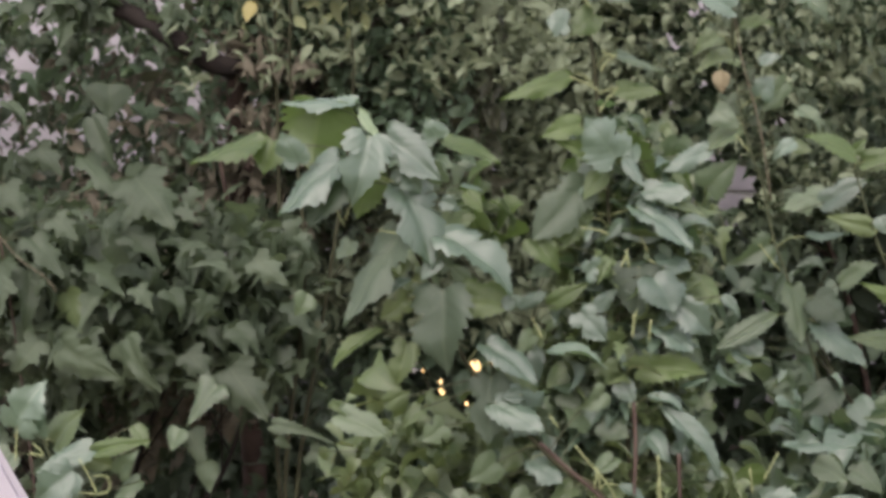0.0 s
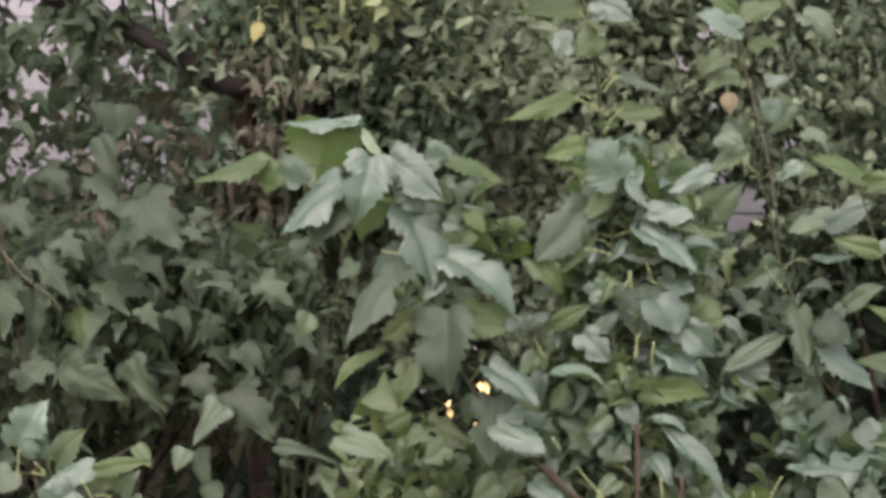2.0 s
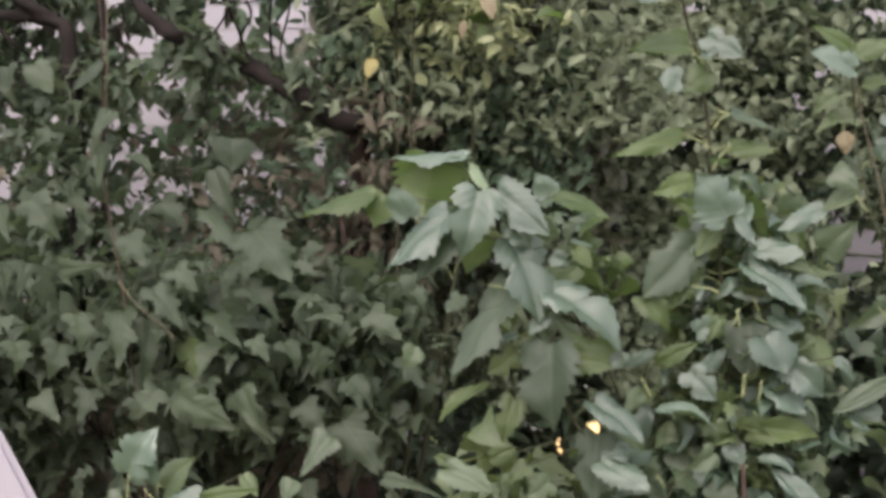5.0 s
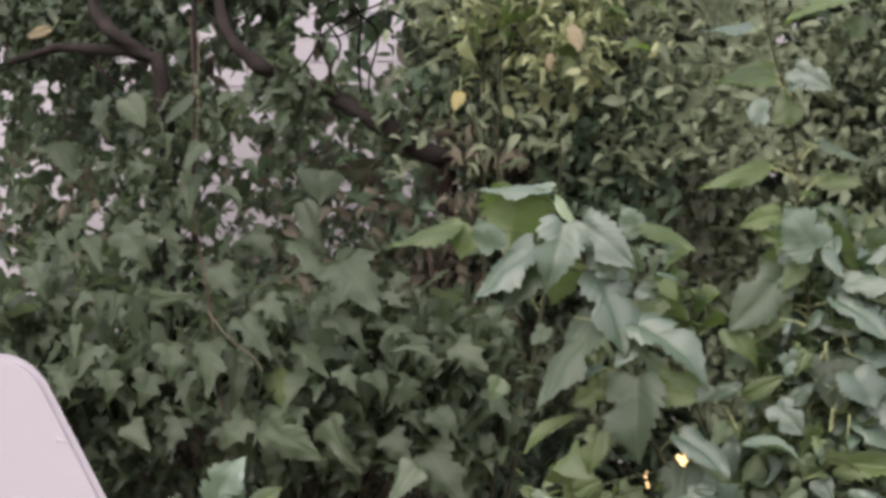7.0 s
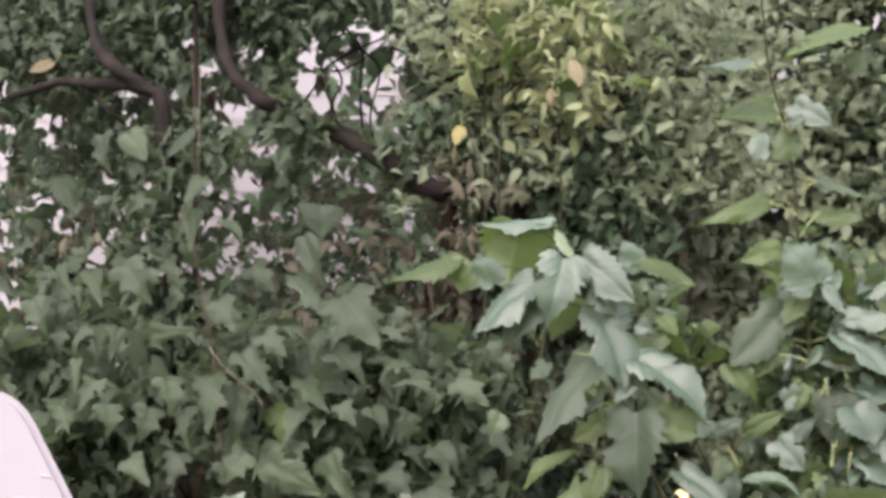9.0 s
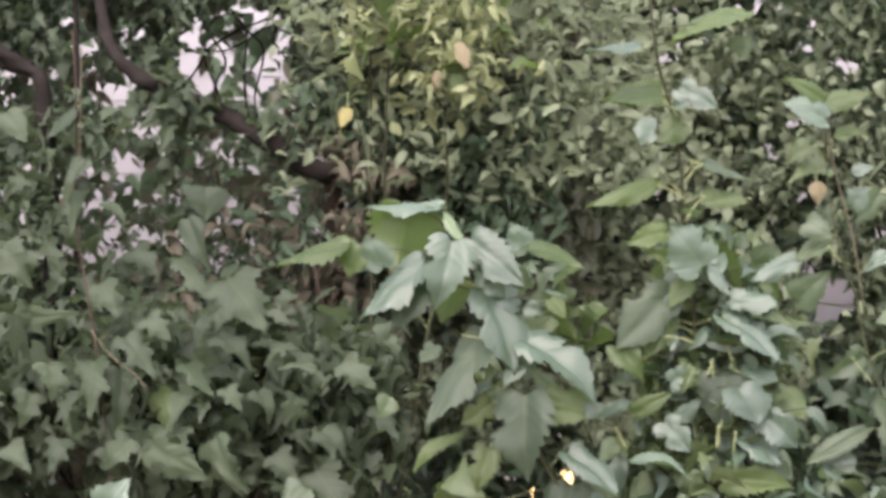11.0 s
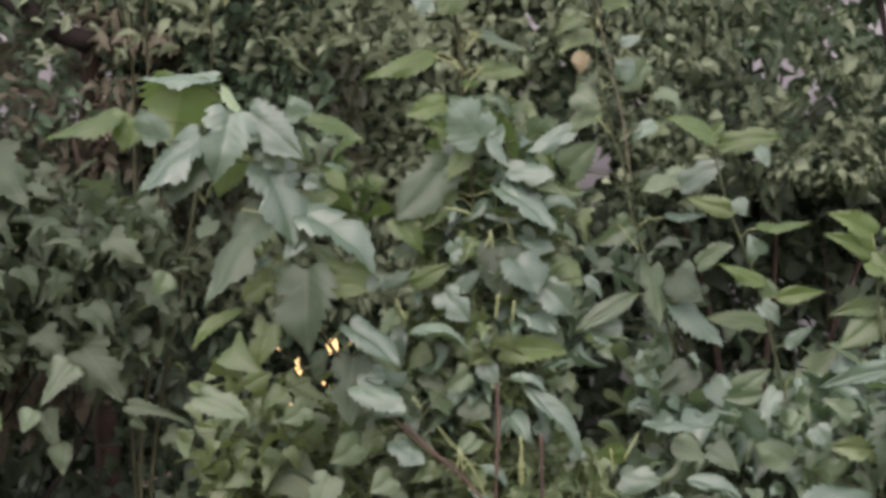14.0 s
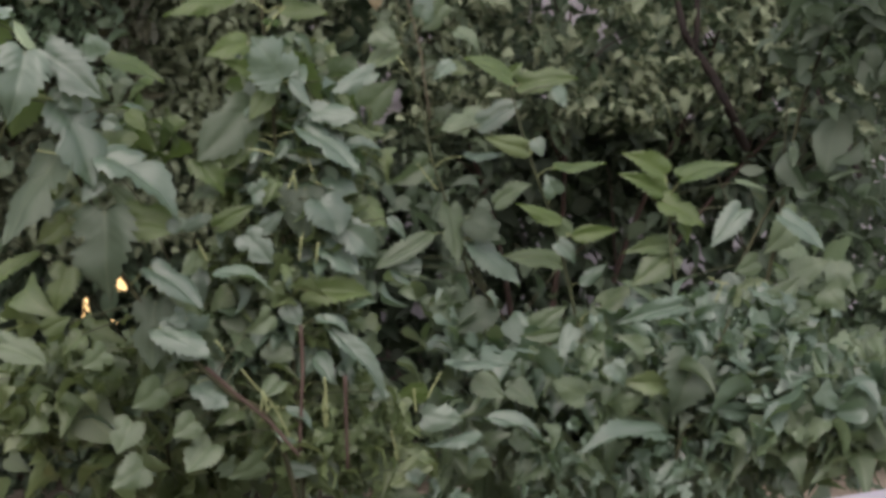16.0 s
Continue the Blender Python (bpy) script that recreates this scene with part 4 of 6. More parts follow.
leaf(shoot_g, "d", "D", (0.913, 2.478, 0.654), (0.877, 2.458, 0.560), 0.085, "cordate")
leaf(shoot_g, "g", "F", (1.006, 2.458, 0.561), (0.916, 2.436, 0.578), 0.030, "ovate")
leaf(shoot_g, "m", "R", (0.984, 2.489, 0.528), (1.077, 2.456, 0.471), 0.073, "mitten")
leaf(shoot_g, "m", "F", (0.931, 2.508, 0.543), (0.995, 2.486, 0.509), 0.041, "deep_lobed")
leaf(shoot_g, "g", "U", (0.961, 2.443, 0.650), (1.003, 2.431, 0.633), 0.042, "ovate")
leaf(shoot_g, "g", "U", (1.014, 2.457, 0.624), (1.048, 2.448, 0.636), 0.018, "narrow")
leaf(shoot_g, "g", "F", (1.056, 2.445, 0.617), (1.102, 2.430, 0.598), 0.033, "shouldered")
leaf(shoot_g, "m", "F", (1.128, 2.517, 0.561), (1.034, 2.493, 0.531), 0.049, "cordate")
leaf(shoot_g, "k", "F", (1.075, 2.529, 0.511), (1.144, 2.508, 0.494), 0.046, "deep_lobed")
leaf(shoot_g, "g", "F", (0.776, 2.472, 0.646), (0.797, 2.459, 0.610), 0.039, "shouldered")
leaf(shoot_g, "k", "F", (0.892, 2.495, 0.606), (0.802, 2.472, 0.619), 0.043, "deep_lobed")
leaf(shoot_g, "g", "F", (0.716, 2.468, 0.704), (0.686, 2.453, 0.661), 0.030, "half_lobed")
leaf(shoot_g, "m", "F", (0.708, 2.518, 0.694), (0.644, 2.501, 0.687), 0.029, "ovate")
leaf(shoot_g, "g", "U", (0.614, 2.469, 0.672), (0.656, 2.459, 0.670), 0.021, "narrow")
leaf(shoot_g, "m", "F", (0.627, 2.512, 0.612), (0.668, 2.495, 0.577), 0.046, "shouldered")
leaf(shoot_g, "m", "F", (0.746, 2.509, 0.590), (0.686, 2.492, 0.621), 0.047, "cordate")
leaf(shoot_g, "m", "F", (0.799, 2.501, 0.572), (0.841, 2.488, 0.591), 0.042, "shouldered")
leaf(shoot_g, "m", "F", (0.561, 2.499, 0.624), (0.610, 2.482, 0.599), 0.044, "ovate")
leaf(shoot_g, "m", "F", (0.682, 2.511, 0.494), (0.622, 2.493, 0.464), 0.050, "mitten")
leaf(shoot_g, "m", "F", (0.734, 2.501, 0.485), (0.784, 2.484, 0.459), 0.050, "cordate")
leaf(shoot_g, "m", "F", (0.831, 2.484, 0.475), (0.872, 2.470, 0.494), 0.043, "shouldered")
leaf(shoot_g, "g", "F", (0.882, 2.447, 0.480), (0.831, 2.432, 0.459), 0.037, "half_lobed")
leaf(shoot_g, "m", "F", (0.586, 2.494, 0.483), (0.529, 2.478, 0.506), 0.043, "ovate")
leaf(shoot_g, "m", "F", (0.970, 2.481, 0.471), (0.917, 2.466, 0.449), 0.047, "cordate")
leaf(shoot_g, "m", "F", (1.058, 2.507, 0.444), (1.109, 2.491, 0.436), 0.045, "cordate")
leaf(shoot_g, "m", "F", (0.625, 2.503, 0.533), (0.666, 2.488, 0.508), 0.040, "cordate")
leaf(shoot_g, "m", "F", (0.941, 2.481, 0.615), (0.983, 2.468, 0.598), 0.041, "ovate")
leaf(shoot_g, "m", "F", (0.845, 2.500, 0.660), (0.803, 2.488, 0.690), 0.043, "shouldered")
leaf(shoot_g, "m", "F", (0.756, 2.484, 0.665), (0.725, 2.472, 0.632), 0.037, "half_lobed")

shoot_f = shoot("mulberry_sapling", "small mulberry sapling with pale veined leaves", "shrub", [(-0.543, 2.450, 0.478), (-0.551, 2.450, 0.545), (-0.567, 2.450, 0.612), (-0.588, 2.450, 0.663), (-0.600, 2.450, 0.688)], 0.0035, 0.0016, GREEN_STEM)
leaf(shoot_f, "g", "F", (-0.625, 2.420, 0.694), (-0.583, 2.398, 0.760), 0.067, "deep_lobed")
leaf(shoot_f, "g", "F", (-0.600, 2.427, 0.685), (-0.584, 2.415, 0.726), 0.040, "half_lobed")
leaf(shoot_f, "k", "F", (-0.580, 2.462, 0.668), (-0.535, 2.442, 0.721), 0.059, "cordate")
leaf(shoot_f, "g", "F", (-0.515, 2.425, 0.663), (-0.596, 2.396, 0.633), 0.043, "half_lobed")
leaf(shoot_f, "g", "F", (-0.538, 2.397, 0.635), (-0.590, 2.375, 0.597), 0.061, "mitten")
leaf(shoot_f, "l", "F", (-0.517, 2.423, 0.658), (-0.426, 2.397, 0.679), 0.029, "ovate")
leaf(shoot_f, "k", "F", (-0.464, 2.480, 0.692), (-0.438, 2.468, 0.659), 0.027, "ovate")
leaf(shoot_f, "k", "F", (-0.536, 2.466, 0.647), (-0.486, 2.451, 0.628), 0.034, "half_lobed")
leaf(shoot_f, "m", "F", (-0.639, 2.448, 0.656), (-0.669, 2.434, 0.625), 0.049, "mitten")
leaf(shoot_f, "m", "F", (-0.449, 2.458, 0.611), (-0.488, 2.443, 0.589), 0.039, "half_lobed")
leaf(shoot_f, "m", "F", (-0.577, 2.468, 0.594), (-0.523, 2.452, 0.579), 0.037, "mitten")
leaf(shoot_f, "m", "F", (-0.480, 2.445, 0.622), (-0.452, 2.432, 0.657), 0.034, "cordate")
stalk(shoot_f, (-0.623, 2.410, 0.648), (-0.622, 2.410, 0.669), (-0.621, 2.410, 0.694))
stalk(shoot_f, (-0.603, 2.410, 0.659), (-0.582, 2.410, 0.656), (-0.598, 2.410, 0.674))
stalk(shoot_f, (-0.506, 2.410, 0.601), (-0.514, 2.410, 0.620), (-0.530, 2.410, 0.650))
stalk(shoot_f, (-0.539, 2.410, 0.601), (-0.491, 2.410, 0.600), (-0.489, 2.410, 0.623), (-0.511, 2.410, 0.625))

shoot_h = shoot("climbing_shrub_spray", "drooping spray of grey-green leaves on a thin climbing stem", "shrub", [(-0.845, 3.200, 0.924), (-0.894, 3.200, 1.197), (-0.898, 3.200, 1.358), (-0.905, 3.200, 1.463), (-0.913, 3.200, 1.591)], 0.0025, 0.0015, BARK)
leaf(shoot_h, "m", "F", (-0.425, 3.136, 0.701), (-0.485, 3.105, 0.626), 0.072, "hastate")
leaf(shoot_h, "m", "F", (-0.496, 3.134, 0.616), (-0.517, 3.120, 0.576), 0.054, "heart")
leaf(shoot_h, "v", "F", (-0.449, 3.117, 0.554), (-0.438, 3.099, 0.497), 0.059, "heart")
leaf(shoot_h, "v", "F", (-0.715, 3.103, 0.777), (-0.600, 3.065, 0.711), 0.088, "lobed")
leaf(shoot_h, "v", "F", (-0.595, 3.120, 0.790), (-0.550, 3.086, 0.685), 0.073, "hastate")
leaf(shoot_h, "v", "F", (-0.406, 3.159, 0.729), (-0.330, 3.121, 0.627), 0.100, "lobed")
leaf(shoot_h, "v", "F", (-0.326, 3.137, 0.622), (-0.201, 3.099, 0.595), 0.037, "hastate")
leaf(shoot_h, "m", "F", (-0.319, 3.170, 0.592), (-0.290, 3.159, 0.572), 0.024, "heart")
leaf(shoot_h, "v", "F", (-0.252, 3.126, 0.571), (-0.202, 3.109, 0.543), 0.051, "lobed")
leaf(shoot_h, "v", "F", (-0.482, 3.148, 0.612), (-0.448, 3.122, 0.534), 0.061, "hastate")
leaf(shoot_h, "v", "F", (-0.674, 3.190, 1.214), (-0.632, 3.159, 1.111), 0.053, "heart")
leaf(shoot_h, "v", "F", (-0.685, 3.187, 1.135), (-0.598, 3.151, 1.038), 0.065, "lobed")
leaf(shoot_h, "v", "F", (-0.588, 3.181, 1.097), (-0.504, 3.143, 0.993), 0.135, "lobed")
leaf(shoot_h, "v", "F", (-0.617, 3.179, 1.029), (-0.652, 3.162, 0.983), 0.058, "heart")
leaf(shoot_h, "v", "F", (-0.609, 3.186, 0.990), (-0.530, 3.158, 0.930), 0.071, "lobed")
leaf(shoot_h, "v", "F", (-0.457, 3.196, 0.966), (-0.518, 3.176, 0.947), 0.048, "hastate")
leaf(shoot_h, "v", "F", (-0.409, 3.166, 0.921), (-0.479, 3.144, 0.935), 0.034, "hastate")
leaf(shoot_h, "v", "F", (-0.848, 3.164, 0.933), (-0.844, 3.130, 0.820), 0.104, "lobed")
leaf(shoot_h, "v", "F", (-0.796, 3.190, 0.920), (-0.794, 3.154, 0.799), 0.079, "hastate")
leaf(shoot_h, "k", "F", (-0.732, 3.227, 0.876), (-0.699, 3.201, 0.793), 0.070, "heart")
leaf(shoot_h, "v", "F", (-0.665, 3.181, 0.929), (-0.603, 3.156, 0.868), 0.089, "lobed")
leaf(shoot_h, "v", "F", (-1.061, 3.178, 0.872), (-1.045, 3.161, 0.815), 0.071, "lobed")
leaf(shoot_h, "v", "F", (-1.043, 3.189, 1.029), (-1.055, 3.168, 0.958), 0.042, "hastate")
leaf(shoot_h, "v", "F", (-1.100, 3.167, 1.027), (-1.136, 3.148, 0.977), 0.042, "hastate")
leaf(shoot_h, "v", "F", (-1.124, 3.171, 0.965), (-1.125, 3.149, 0.892), 0.039, "hastate")
leaf(shoot_h, "v", "F", (-1.033, 3.168, 1.153), (-0.976, 3.143, 1.078), 0.088, "lobed")
leaf(shoot_h, "v", "F", (-1.107, 3.183, 1.142), (-1.070, 3.161, 1.066), 0.051, "hastate")
leaf(shoot_h, "v", "F", (-1.163, 3.173, 1.154), (-1.141, 3.150, 1.076), 0.047, "hastate")
leaf(shoot_h, "v", "F", (-1.087, 3.169, 1.415), (-1.078, 3.147, 1.335), 0.073, "lobed")
leaf(shoot_h, "v", "F", (-1.041, 3.188, 1.424), (-0.993, 3.168, 1.362), 0.058, "heart")
leaf(shoot_h, "v", "U", (-0.894, 3.198, 1.433), (-0.959, 3.177, 1.377), 0.072, "narrow")
leaf(shoot_h, "v", "F", (-0.876, 3.172, 1.329), (-0.916, 3.147, 1.253), 0.057, "hastate")
leaf(shoot_h, "v", "F", (-0.900, 3.188, 1.269), (-0.893, 3.162, 1.176), 0.052, "hastate")
leaf(shoot_h, "v", "F", (-0.729, 3.177, 0.773), (-0.613, 3.139, 0.706), 0.083, "heart")
leaf(shoot_h, "v", "F", (-0.619, 3.194, 0.779), (-0.558, 3.159, 0.676), 0.088, "lobed")
leaf(shoot_h, "v", "F", (-0.588, 3.183, 0.884), (-0.552, 3.167, 0.841), 0.053, "lobed")
leaf(shoot_h, "v", "F", (-0.974, 3.171, 1.016), (-0.868, 3.143, 1.021), 0.049, "hastate")
leaf(shoot_h, "v", "F", (-0.785, 3.169, 0.983), (-0.714, 3.139, 0.904), 0.072, "lobed")
leaf(shoot_h, "v", "F", (-0.933, 3.161, 0.927), (-0.914, 3.141, 0.860), 0.073, "lobed")
leaf(shoot_h, "v", "F", (-0.745, 3.179, 1.019), (-0.694, 3.161, 0.975), 0.061, "lobed")
leaf(shoot_h, "v", "F", (-0.838, 3.175, 1.085), (-0.796, 3.153, 1.018), 0.067, "lobed")
leaf(shoot_h, "v", "F", (-0.968, 3.167, 0.870), (-0.983, 3.146, 0.803), 0.072, "lobed")
leaf(shoot_h, "v", "F", (-0.525, 3.174, 0.879), (-0.488, 3.155, 0.826), 0.067, "hastate")
leaf(shoot_h, "v", "F", (-0.447, 3.173, 0.870), (-0.465, 3.155, 0.815), 0.062, "lobed")
leaf(shoot_h, "v", "F", (-0.362, 3.191, 0.937), (-0.292, 3.166, 0.884), 0.067, "lobed")
leaf(shoot_h, "v", "F", (-0.400, 3.166, 0.806), (-0.342, 3.145, 0.765), 0.074, "hastate")
leaf(shoot_h, "v", "F", (-0.676, 3.200, 0.809), (-0.693, 3.182, 0.754), 0.063, "lobed")
leaf(shoot_h, "v", "F", (-0.773, 3.179, 0.785), (-0.823, 3.156, 0.730), 0.079, "lobed")
leaf(shoot_h, "v", "F", (-0.913, 3.184, 0.781), (-0.928, 3.163, 0.715), 0.072, "lobed")
leaf(shoot_h, "v", "F", (-1.015, 3.179, 0.768), (-0.960, 3.158, 0.715), 0.060, "hastate")
leaf(shoot_h, "v", "F", (-0.294, 3.193, 0.851), (-0.247, 3.170, 0.788), 0.068, "lobed")
leaf(shoot_h, "v", "F", (-0.492, 3.193, 0.758), (-0.444, 3.172, 0.706), 0.072, "lobed")
leaf(shoot_h, "v", "F", (-1.261, 3.402, 1.358), (-1.215, 3.378, 1.275), 0.067, "heart")
leaf(shoot_h, "v", "F", (-0.679, 3.399, 1.299), (-0.674, 3.379, 1.228), 0.096, "heart")
leaf(shoot_h, "v", "F", (-1.319, 3.409, 1.091), (-1.282, 3.387, 1.017), 0.065, "lobed")
leaf(shoot_h, "v", "F", (-1.019, 3.414, 1.180), (-0.985, 3.392, 1.106), 0.064, "lobed")
leaf(shoot_h, "v", "F", (-0.827, 3.396, 1.168), (-0.771, 3.374, 1.107), 0.064, "lobed")
leaf(shoot_h, "v", "F", (-1.377, 3.409, 0.918), (-1.341, 3.391, 0.858), 0.060, "lobed")
leaf(shoot_h, "v", "F", (-0.897, 3.418, 1.266), (-0.841, 3.399, 1.216), 0.060, "hastate")
stalk(shoot_h, (-0.843, 3.130, 0.992), (-0.799, 3.130, 0.940), (-0.752, 3.130, 0.906), (-0.729, 3.130, 0.876), material=DRY_STEM)
stalk(shoot_h, (-0.875, 3.130, 1.542), (-0.874, 3.130, 1.429), (-0.873, 3.130, 1.317), material=DRY_STEM)


# ---------------------------------------------------------------- shrubs behind
MASS_KINDS = {"ovate": [], "shouldered": [], "deep_lobed": [], "lobed": [], "hastate": [], "heart": [], "narrow": []}
for shape in MASS_KINDS:
    for seed in range(4):
        MASS_KINDS[shape].append(leaf_sheet(shape, 5 if shape in ("ovate", "heart", "narrow") else len(MARGINS[shape]) - 1, 1, 0.1 + 0.16 * seed, 0.2 + 0.28 * ((seed * 3) % 4), 0.0, 0.1, seed))
PIECES = {}


def piece_mesh(shape, n, kind):
    if (shape, n, kind) not in PIECES:
        PIECES[shape, n, kind] = sheet_mesh("leaf", leaf_sheet(shape, 2 * len(MARGINS[shape]) - 2, 2, 0.14 + 0.2 * n, 0.25 + 0.3 * ((n * 3) % 4), 0.03, 0.16, n), LEAF[kind])
    return PIECES[shape, n, kind]


def foliage(shrub, seed, clumps, shape, kind, length, aspect, spread, parts_kept=300, lean=(0.0, -0.75, 0.8), holes=-0.25, gaps=(), hang=0.8):
    """Leaves round clumps (x, y, z, half sizes, count): the ones nearest the path as parts, the rest joined."""
    rs = np.random.RandomState(seed)
    pos = []
    for x, y, z, a, b, c, n in clumps:
        if n < 0:
            # an even stretch of hedge
            d = rs.uniform(-1, 1, size=(int(-n), 3)) + rs.normal(size=(int(-n), 3)) * 0.06
            pos.append(np.array([x, y, z]) + d * np.array([a, b, c]))
        else:
            d = rs.normal(size=(int(n), 3))
            d /= np.linalg.norm(d, axis=1)[:, None]
            r = rs.uniform(0.0, 1.0, size=(int(n), 1)) ** 0.6 * rs.uniform(0.8, 1.25, size=(int(n), 1))
            pos.append(np.array([x, y, z]) + d * r * np.array([a, b, c]))
    pos = np.concatenate(pos)
    # uneven: sprays and holes, and thin places where the light comes through
    keep = np.array([noise.noise(Vector(p) * 5.5) + 0.4 * noise.noise(Vector(p) * 14.0) + 0.6 * noise.noise(Vector(p) * 1.9) for p in pos]) > holes + rs.uniform(-0.15, 0.15, size=len(pos))
    for gx, gz, ga, gb, chance in [*gaps, *GLINTS, *(SPECKS if pos[:, 1].mean() > 3.8 else ())]:
        near = 4.3 / np.maximum(pos[:, 1], 1.0)
        inside = ((pos[:, 0] * near - gx) / ga) ** 2 + ((0.95 + (pos[:, 2] - 0.95) * near - gz) / gb) ** 2 < rs.uniform(0.6, 1.2, size=len(pos))
        keep &= ~inside | (rs.uniform(size=len(pos)) < chance)
    pos = pos[keep]
    pos = pos[pos[:, 2] > 0.04]
    n = len(pos)
    nrm = np.array(lean) + rs.normal(size=(n, 3)) * spread
    nrm /= np.linalg.norm(nrm, axis=1)[:, None]
    way = np.array([0.0, -0.35, -hang]) + rs.normal(size=(n, 3)) * np.array([0.8, 0.5, 0.5])
    way -= nrm * (way * nrm).sum(1)[:, None]
    way /= np.linalg.norm(way, axis=1)[:, None]
    side = np.cross(way, nrm)
    size = length * np.exp(rs.normal(size=n) * 0.25)
    wide = size * aspect * rs.uniform(0.85, 1.15, size=n)
    which = rs.randint(0, 4, size=n)
    order = np.argsort(pos[:, 1])
    kept = order[:parts_kept]
    for i in kept:
        ob = new("leaf", piece_mesh(shape, int(which[i]), kind))
        ob.parent = shrub
        ob.matrix_parent_inverse = Matrix.Translation(-shrub.location)
        m = Matrix((Vector(side[i]) * wide[i], Vector(way[i]) * size[i], Vector(nrm[i]) * size[i])).transposed().to_4x4()
        m.translation = Vector(pos[i] - way[i] * size[i] * 0.5)
        ob.matrix_basis = m
    rest = order[parts_kept:]
    all_v, all_f, all_uv, base = [], [], [], 0
    for k in range(4):
        sel = rest[which[rest] == k]
        if not len(sel):
            continue
        v, f, uv = MASS_KINDS[shape][k]
        v, f, uv = np.array(v), np.array(f), np.array(uv)
        p = pos[sel] - way[sel] * size[sel, None] * 0.5
        world_v = (p[:, None] + v[None, :, 0, None] * (side[sel] * wide[sel, None])[:, None]
                   + v[None, :, 1, None] * (way[sel] * size[sel, None])[:, None]
                   + v[None, :, 2, None] * (nrm[sel] * size[sel, None])[:, None])
        all_v.append(world_v.reshape(-1, 3))
        all_f.append((f[None] + (np.arange(len(sel)) * len(v))[:, None, None] + base).reshape(-1, 4))
        all_uv.append(np.tile(uv[f.ravel()], (len(sel), 1)))
        base += len(sel) * len(v)
    if not all_v:
        return
    vv, ff, uu = np.concatenate(all_v), np.concatenate(all_f), np.concatenate(all_uv)
    me = bpy.data.meshes.new("foliage")
    me.vertices.add(len(vv))
    me.vertices.foreach_set("co", vv.astype(np.float32).ravel())
    me.loops.add(ff.size)
    me.loops.foreach_set("vertex_index", ff.astype(np.int32).ravel())
    me.polygons.add(len(ff))
    me.polygons.foreach_set("loop_start", np.arange(0, ff.size, 4, dtype=np.int32))
    me.polygons.foreach_set("use_smooth", np.ones(len(ff), dtype=bool))
    layer = me.uv_layers.new(name="UVMap")
    layer.data.foreach_set("uv", uu.astype(np.float32).ravel())
    me.update(calc_edges=True)
    me.validate()
    me.materials.append(LEAF[kind + "_mass"])
    ob = new("foliage", me)
    ob.parent = shrub
    ob.matrix_parent_inverse = Matrix.Translation(-shrub.location)
    tagged(ob, kind="stuff")


def specks(seed, count, x0, x1, z0, z1):
    """Small gaps through which the pale wall shows."""
    rs = np.random.RandomState(seed)
    return [(rs.uniform(x0, x1), rs.uniform(z0, z1), rs.uniform(0.028, 0.055), rs.uniform(0.024, 0.04), 0.06) for _ in range(count)]


# gaps between the leaves (x, z, half sizes at 4.3 m, share of leaves left): to the wall, and shaded hollows
END_GAPS = [(-1.742, 1.114, 0.10, 0.030, 0.0), (-1.651, 1.047, 0.055, 0.035, 0.0), (-1.773, 1.274, 0.05, 0.035, 0.0)]
TREE_GAPS = [
    (-0.79, 1.75, 0.21, 0.16, 0.13), (-1.63, 1.60, 0.04, 0.06, 0.1), (-1.77, 1.12, 0.09, 0.07, 0.1), (-1.82, 1.58, 0.04, 0.09, 0.15), (-1.18, 1.52, 0.04, 0.03, 0.3),
    (-1.03, 1.55, 0.06, 0.04, 0.3), (-1.37, 1.37, 0.05, 0.02, 0.4), (-1.12, 1.64, 0.06, 0.04, 0.3), (-1.51, 1.67, 0.04, 0.03, 0.25), (-1.41, 1.52, 0.03, 0.02, 0.25),
    (-1.77, 1.48, 0.03, 0.04, 0.25), (-1.28, 1.70, 0.04, 0.03, 0.25), (-1.59, 1.36, 0.03, 0.03, 0.3), (-1.77, 1.12, 0.08, 0.08, 0.08), (-0.53, 0.38, 0.19, 0.12, 0.08),
    (-0.67, 0.34, 0.09, 0.06, 0.2), (-1.21, 1.24, 0.76, 0.21, 0.65), (-1.21, 1.42, 0.76, 0.34, 0.6), *END_GAPS,
]
RIGHT_GAPS = [
    (-0.18, 1.42, 0.03, 0.04, 0.05), (0.58, 1.51, 0.04, 0.02, 0.05), (0.32, 1.86, 0.04, 0.02, 0.05), (0.46, 1.81, 0.04, 0.02, 0.05), (0.04, 1.28, 0.02, 0.01, 0.05),
    (0.24, 1.56, 0.03, 0.02, 0.05), (0.74, 1.11, 0.10, 0.075, 0.0), (0.67, 1.15, 0.03, 0.02, 0.1), (0.59, 1.51, 0.10, 0.06, 0.45), (1.26, 1.37, 0.09, 0.05, 0.2),
    (1.39, 1.31, 0.06, 0.04, 0.2), (1.57, 1.50, 0.07, 0.07, 0.2), (1.62, 1.07, 0.03, 0.02, 0.05), (1.83, 1.14, 0.04, 0.02, 0.05), (1.67, 1.17, 0.03, 0.02, 0.05),
    (1.19, 1.13, 0.05, 0.02, 0.1), (0.41, 1.82, 0.09, 0.07, 0.35), (0.52, 1.87, 0.09, 0.06, 0.3), (1.88, 1.14, 0.12, 0.07, 0.3), (0.55, 1.31, 0.14, 0.07, 0.25),
    (0.69, 1.11, 0.10, 0.09, 0.25), (0.32, 1.51, 0.09, 0.06, 0.4),
]
